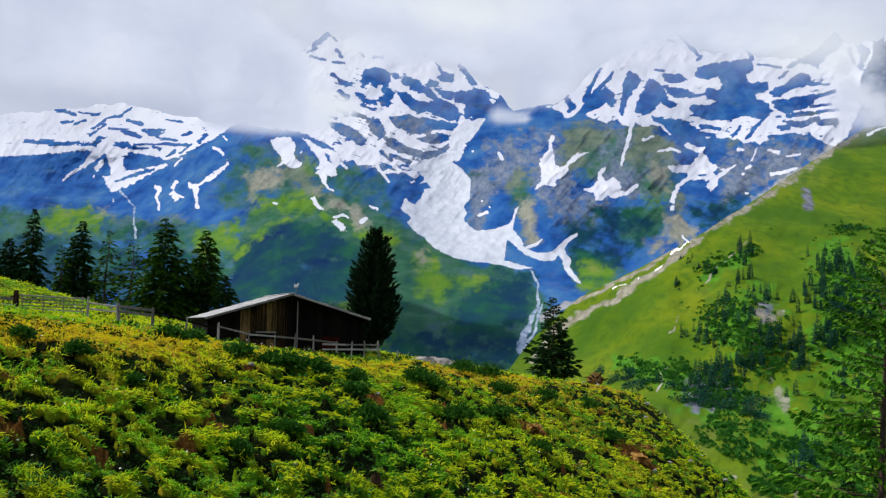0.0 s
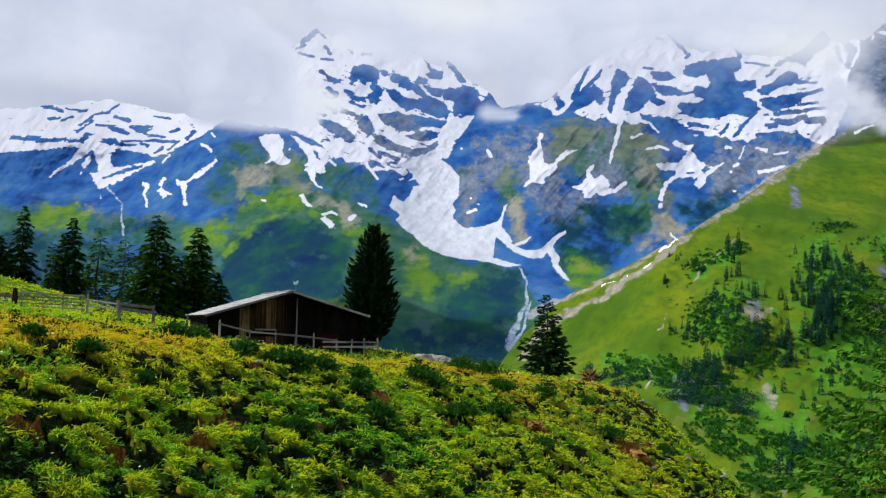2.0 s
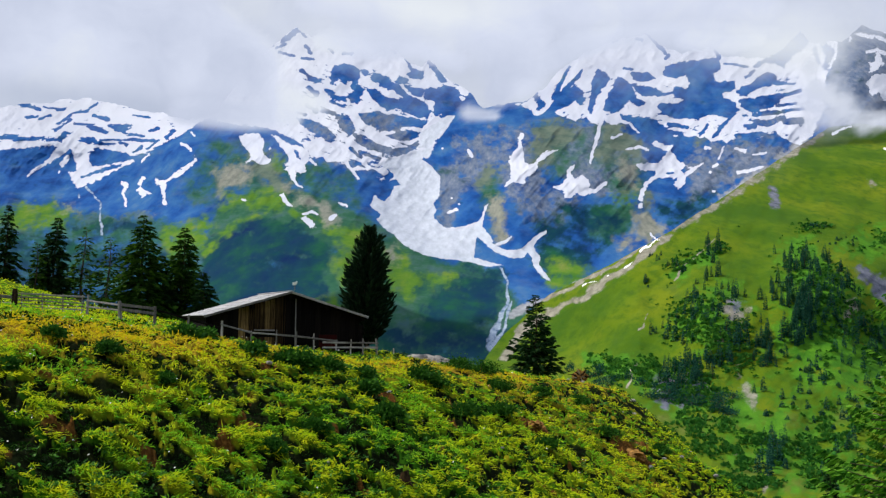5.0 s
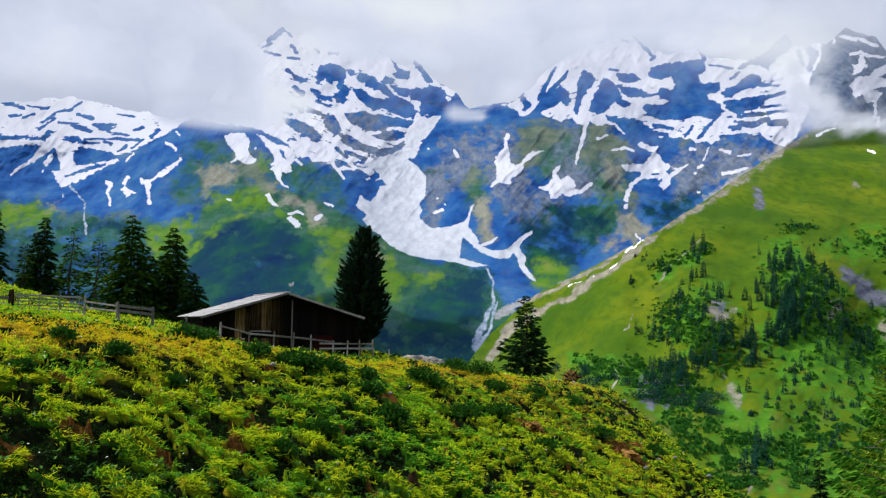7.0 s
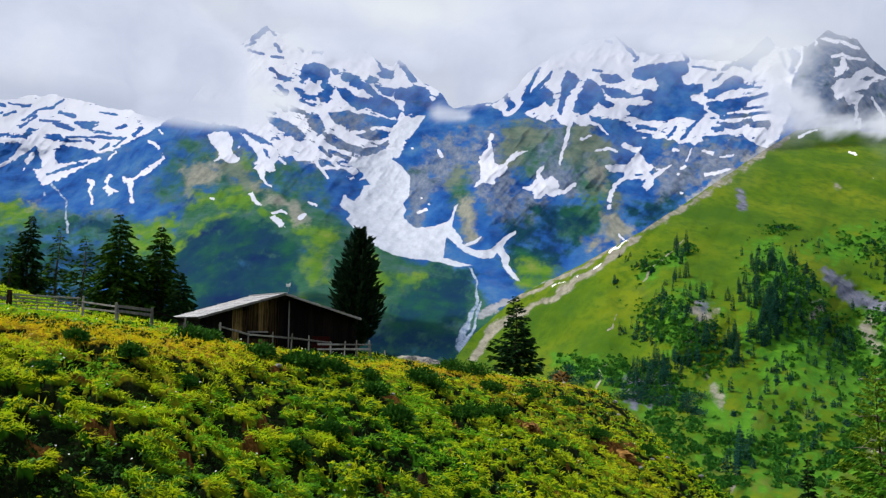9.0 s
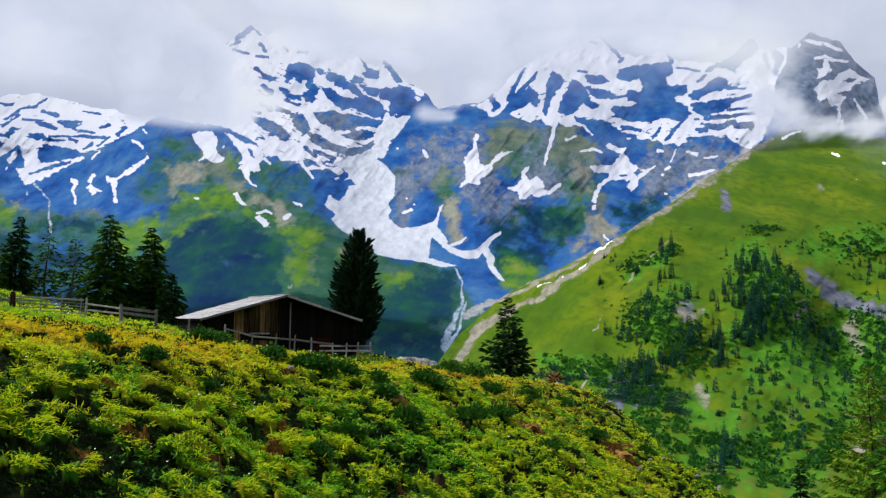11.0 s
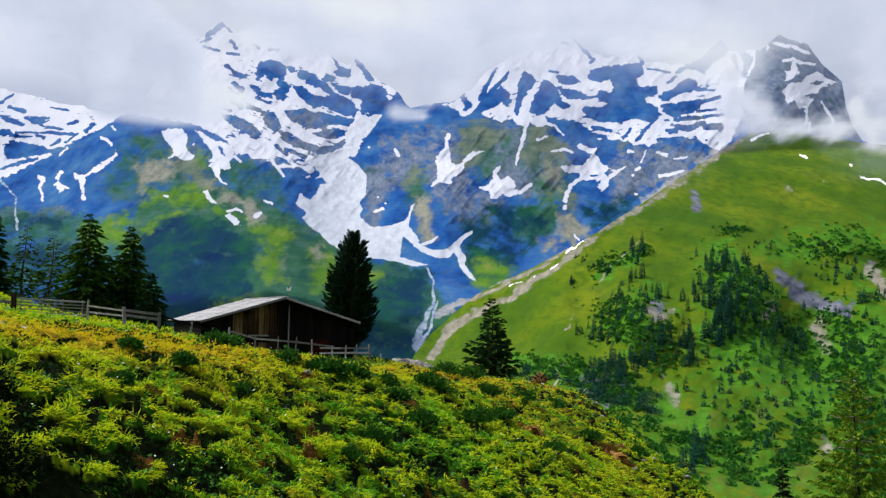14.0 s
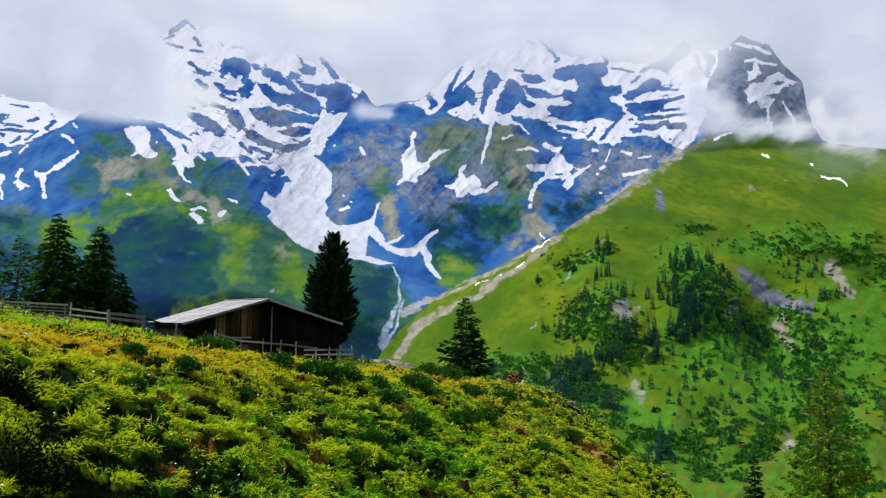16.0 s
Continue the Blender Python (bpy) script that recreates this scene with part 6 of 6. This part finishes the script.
    for k in range(2):
        bm = bmesh.new()
        box(bm, (0.95, 0.03, 0.11), Matrix.Translation((2.35, wall_y - 0.105, BARN_FLOOR + 0.5 + k * 1.0)), 0.006)
        part("ledger", bm, DARK_WOOD, door)
    bm = bmesh.new()
    box(bm, (1.15, 0.10, 0.09), Matrix.Translation((-1.35, wall_y - 0.13, -0.66)), 0.01)
    part("sill", bm, FENCE_WOOD, e, "pale weathered sill board")
    bm = bmesh.new()
    box(bm, (1.7, 0.03, 0.36), Matrix.Translation((-1.55, wall_y - 0.035, -0.86)), 0.006)
    part("hatch", bm, DARK_WOOD, e)
    # vane on the ridge
    v = thing("weather_vane", BARN @ Matrix.Translation((0.18, 0.05, BARN_RIDGE + 0.045)), "small white painted weather vane on the ridge", "weather vane")
    tv, tf = tube([(0, 0, 0), (0, 0, 0.2), (0, 0, 0.42)], [0.022, 0.018, 0.014], 8)
    part("rod", array_mesh("rod", tv, tf), FENCE_WOOD, v)
    bm = bmesh.new()
    prof = ((-0.14, 0.30), (-0.05, 0.26), (0.07, 0.28), (0.11, 0.36), (0.15, 0.47), (0.09, 0.53), (0.04, 0.46), (-0.03, 0.40), (-0.12, 0.46))
    f = bm.faces.new([bm.verts.new((x, -0.015, z)) for x, z in prof])
    ex = bmesh.ops.extrude_face_region(bm, geom=[f])
    bmesh.ops.translate(bm, vec=(0, 0.03, 0), verts=[q for q in ex["geom"] if isinstance(q, bmesh.types.BMVert)])
    bmesh.ops.recalc_face_normals(bm, faces=bm.faces)
    part("vane", bm, WHITE_PAINT, v)


# ---- fences ----
def rail_mesh(p, q, w=0.05, h=0.10, seed=0):
    """A rough split rail from p to q."""
    p, q = Vector(p), Vector(q)
    d = q - p
    m = Matrix.Translation((p + q) / 2) @ d.to_track_quat("X", "Z").to_matrix().to_4x4()
    bm = bmesh.new()
    box(bm, (d.length + 0.12, w, h), m, 0.012)
    g = np.random.default_rng(seed)
    for v in bm.verts:
        v.co += Vector(g.normal(0, 0.008, 3))
    return bm


def post_mesh(x, y, z0, z1, r=0.06, seed=0):
    g = np.random.default_rng(seed)
    t = np.linspace(0, 1, 5)
    lean = g.normal(0, 0.04, 2)
    pts = np.stack([x + lean[0] * t, y + lean[1] * t, z0 + (z1 - z0) * t], -1)
    rad = r * (1.05 - 0.15 * t)
    rad[-1] *= 0.8
    v, f = tube(pts, rad, 7)
    v = np.concatenate([v, pts[-1:] + np.array([[0, 0, 0.01]])])
    me_v = v
    top = len(v) - 1
    bm = bmesh.new()
    vs = [bm.verts.new(c) for c in me_v]
    for q in f:
        bm.faces.new([vs[i] for i in q])
    k = len(v) - 1 - 7
    for j in range(7):
        bm.faces.new([vs[k + j], vs[k + (j + 1) % 7], vs[top]])
    return bm


def build_fences():
    # barn fence: posts at x, y, top
    f = thing("barn_fence", pose(0, 0, 0), "weathered split-rail fence in front of the barn", "fence")
    posts = ((-9.70, 47.60, -0.16, 0.075), (-8.70, 49.41, -0.60, 0.05), (-7.74, 51.02, -0.60, 0.055), (-6.98, 52.18, -0.66, 0.055), (-6.17, 53.37, -0.78, 0.06), (-5.15, 54.77, -1.10, 0.06),
             (-4.50, 55.60, -1.10, 0.05), (-3.88, 56.41, -1.06, 0.055), (-3.15, 57.30, -1.06, 0.075))
    for k, (x, y, top, r) in enumerate(posts):
        part("post", post_mesh(x, y, min(ground_at(x, y), top - 0.9) - 0.3, top, r * 0.8, k), FENCE_WOOD, f)
    line = ((-9.70, 47.55, -0.34), (-8.70, 49.36, -0.72), (-7.73, 50.97, -0.82), (-6.89, 52.26, -0.92), (-5.15, 54.72, -1.18))
    for k, (p, q) in enumerate(zip(line, line[1:])):
        part("rail", rail_mesh(p, q, 0.05, 0.085, k), FENCE_WOOD, f)
    for k, dz in enumerate((0.0, -0.38)):
        part("rail", rail_mesh((-5.75, 53.9, -1.24 + dz * 0.7), (-4.6, 55.4, -1.26 + dz * 0.7), 0.05, 0.09, 10 + k), FENCE_WOOD, f)
        part("rail", rail_mesh((-4.7, 55.25, -1.26 + dz * 0.7), (-3.15, 57.25, -1.30 + dz * 0.7), 0.05, 0.09, 12 + k), FENCE_WOOD, f)
    # pasture fence at the track
    f = thing("pasture_fence", pose(0, 0, 0), "weathered post and rail fence beside the track", "fence")
    posts = ((-20.35, 49.2, 1.28, 0.15), (-17.05, 50.0, 1.05, 0.065), (-14.74, 48.2, 0.72, 0.10), (-13.2, 48.5, 0.50, 0.08), (-11.9, 49.6, 0.10, 0.06), (-24.3, 48.4, 1.5, 0.09), (-28.5, 47.6, 1.9, 0.09))
    for k, (x, y, top, r) in enumerate(posts):
        part("post", post_mesh(x, y, min(ground_at(x, y), top - 0.8) - 0.3, top, r, 20 + k), FENCE_WOOD if k else STUMP_WOOD, f, "thick dark gate post" if k == 0 else "")
    spans = (((-17.05, 49.95, 0.75), (-14.74, 48.15, 0.52)), ((-17.05, 49.95, 0.45), (-14.74, 48.15, 0.28)), ((-14.74, 48.12, 0.55), (-13.2, 48.42, 0.38)), ((-14.74, 48.12, 0.32), (-13.2, 48.42, 0.14)),
             ((-13.2, 48.5, 0.35), (-11.9, 49.6, -0.10)), ((-11.9, 49.6, -0.10), (-10.6, 51.5, -0.55)), ((-20.4, 49.15, 0.85), (-24.3, 48.35, 1.12)), ((-24.3, 48.35, 1.12), (-28.5, 47.55, 1.45)), ((-20.4, 49.15, 0.55), (-24.3, 48.35, 0.8)))
    for k, (p, q) in enumerate(spans):
        part("rail", rail_mesh(p, q, 0.05, 0.13 if k in (2, 3, 6, 7) else 0.09, 30 + k), DARK_WOOD if k in (4, 5) else FENCE_WOOD, f)
    # the gate between the thick post and its neighbour
    gate = thing("field_gate", pose(0, 0, 0), "light grey five-barred field gate standing closed", "gate")
    for k in range(5):
        dz = -0.17 * k
        part("bar", rail_mesh((-20.12, 49.22, 1.05 + dz * 0.95), (-17.2, 49.92, 0.93 + dz * 0.95), 0.035, 0.05 if k else 0.07, 50 + k), FENCE_WOOD, gate)
    for k, s in enumerate((0.03, 0.35, 0.67, 0.97)):
        x, y = -20.12 + 2.92 * s, 49.26 + 0.7 * s
        part("stile", rail_mesh((x, y, 1.07 - 0.12 * s), (x, y, 0.32 - 0.12 * s), 0.03, 0.05, 60 + k), FENCE_WOOD, gate)
    # single stakes on the brow
    for x, y, top, h in ((-2.5, 62.0, -1.72, 1.0), (0.48, 70.0, -2.55, 1.1)):
        s = thing("stake", pose(0, 0, 0), "thin weathered wooden stake in the grass", "stake", "stakes on the brow")
        part("shaft", post_mesh(x, y, min(ground_at(x, y), top - 0.5) - 0.2, top, 0.045, int(y)), FENCE_WOOD, s)


# ---- stones, stump, roots ----
def stone_meshes(count, seed):
    out = []
    for k in range(count):
        g = np.random.default_rng(seed + k)
        bm = bmesh.new()
        bmesh.ops.create_icosphere(bm, subdivisions=1, radius=1.0)
        for v in bm.verts:
            v.co = Vector(np.array(v.co) * np.array([1.0, 0.8, 0.55]) * g.uniform(0.75, 1.15))
        me = bpy.data.meshes.new("stone")
        bm.to_mesh(me)
        bm.free()
        me.materials.append(STONE)
        out.append(me)
    return out


def build_stones():
    kinds = stone_meshes(6, 600)
    g = np.random.default_rng(61)
    heap = thing("stone_heap", pose(-1.0, 68.5, ground_at(-1.0, 68.5)), "low heap of grey stones behind the brow", "stone heap")
    bm = bmesh.new()
    bmesh.ops.create_uvsphere(bm, u_segments=24, v_segments=10, radius=1.0)
    for v in bm.verts:
        k = 1 + 0.16 * noise.noise(v.co * 2.3)
        v.co = Vector((v.co.x * 2.2 * k, v.co.y * 1.5 * k, v.co.z * 1.05 * k - 0.25))
    part("core", bm, STONE, heap)
    for k in range(120):
        a, r = g.uniform(0, 6.28), math.sqrt(g.uniform(0, 1))
        o = new("stone", kinds[k % 6])
        o.parent = heap
        o.matrix_local = pose(2.25 * r * math.cos(a), 1.6 * r * math.sin(a), 0.85 * math.sqrt(max(0, 1 - r * r)) - 0.12, g.uniform(-30, 30), g.uniform(-30, 30), g.uniform(0, 360)) @ Matrix.Scale(g.uniform(0.12, 0.30), 4)
    # single pale stones in the turf
    for u, v, s in ((484, 650, 0.16), (1040, 746, 0.22), (1162, 815, 0.18), (1010, 668, 0.25), (985, 672, 0.2), (1100, 712, 0.3), (1120, 722, 0.25), (690, 698, 0.12), (1190, 812, 0.2), (1250, 850, 0.25), (1105, 735, 0.2), (600, 830, 0.07), (1140, 830, 0.2), (890, 800, 0.1)):
        x, y, z = foot(u, v)
        o = new("stone", kinds[int(u) % 6])
        o.matrix_world = pose(x, y, z + 0.25 * s, 10, 5, u % 360) @ Matrix.Scale(s, 4)
        tagged(o, "pale grey stone lying in the turf", "stone", "stones in the turf")
    # rotten stump on the slope
    x, y, z = foot(730, 858)
    s = thing("tree_stump", pose(x, y, z - 0.05) @ Matrix.Scale(0.55, 4), "rotten dark brown tree stump in the grass", "stump")
    bm = bmesh.new()
    r = bmesh.ops.create_cone(bm, cap_ends=True, segments=14, radius1=0.34, radius2=0.20, depth=0.62, matrix=Matrix.Translation((0, 0, 0.31)))
    for v in bm.verts:
        a = math.atan2(v.co.y, v.co.x)
        v.co.x *= 1 + 0.22 * math.sin(3 * a + 1)
        v.co.y *= 1 + 0.18 * math.cos(4 * a)
        if v.co.z > 0.5:
            v.co.z += 0.12 * math.sin(a + 2.2)
    part("bole", bm, STUMP_WOOD, s)
    for k in range(5):
        a = k * 1.3 + 0.4
        t = np.linspace(0, 1, 5)
        tv, tf = tube(np.stack([np.cos(a) * (0.15 + 0.5 * t), np.sin(a) * (0.15 + 0.5 * t), 0.22 - 0.22 * t], -1), 0.09 * (1 - 0.7 * t), 6)
        part("root", array_mesh("root", tv, tf), STUMP_WOOD, s)
    # uprooted bole on the brow
    x, y, z = 13.4, 100.3, ground_at(13.4, 100.3)
    s = thing("uprooted_stump", pose(x, y, z + 0.5), "reddish brown uprooted stump with bare roots", "stump")
    tv, tf = tube([(0.5, 1.6, -0.2), (0.2, 0.8, 0.0), (0, 0, 0.15)], [0.20, 0.26, 0.36], 9)
    part("bole", array_mesh("bole", tv, tf), STUMP_WOOD, s)
    bm = bmesh.new()
    bmesh.ops.create_icosphere(bm, subdivisions=3, radius=1.0)
    for v in bm.verts:
        q = 1 + 0.45 * noise.noise(v.co * 2.1) + 0.25 * noise.noise(v.co * 5.3)
        v.co = Vector((v.co.x * 0.72 * q, v.co.y * 0.30 * q, 0.1 + v.co.z * 0.66 * q))
    part("root_plate", bm, SOIL, s, "reddish earth clinging to the roots")
    for k in range(15):
        a = k * 0.419 + g.uniform(-0.15, 0.15)
        t = np.linspace(0, 1, 6)
        L = g.uniform(0.5, 1.3)
        bend = g.uniform(-0.5, 0.5)
        tv, tf = tube(np.stack([np.cos(a + bend * t) * L * t, -0.25 * np.sin(t * 2.5) + 0.1 * bend * t, 0.12 + np.sin(a + bend * t) * L * t * 0.85], -1), 0.13 * (1 - 0.88 * t) + 0.012, 6)
        part("root", array_mesh("root", tv, tf), DRY_WOOD if k % 4 == 0 else STUMP_WOOD, s)
    # earth banks where the turf has slipped
    for k, (sx, sy, sr) in enumerate(SOIL_SPOTS[:3]):
        bm = bmesh.new()
        bmesh.ops.create_uvsphere(bm, u_segments=24, v_segments=14, radius=1.0)
        for v in bm.verts:
            q = 1 + 0.5 * noise.noise(v.co * 1.7 + Vector((k * 7.0, 0, 0))) + 0.35 * noise.noise(v.co * 4.1 + Vector((0, k * 5.0, 0)))
            v.co = Vector((v.co.x * sr * 0.42 * q, v.co.y * sr * 0.9 * q, v.co.z * sr * 0.30 * q))
        ob = part("earth_scar", bm, SOIL)
        ob.matrix_world = pose(sx, sy, ground_at(sx, sy) - 0.02, -4, 18, 12)
        tagged(ob, "bare reddish brown earth scar in the turf", "earth", "earth scars on the slope")


build_near_trees()
build_shrubs()
build_grass()
build_dwarf_shrubs()
build_herbs()
build_far_trees()
build_barn()
build_fences()
build_stones()
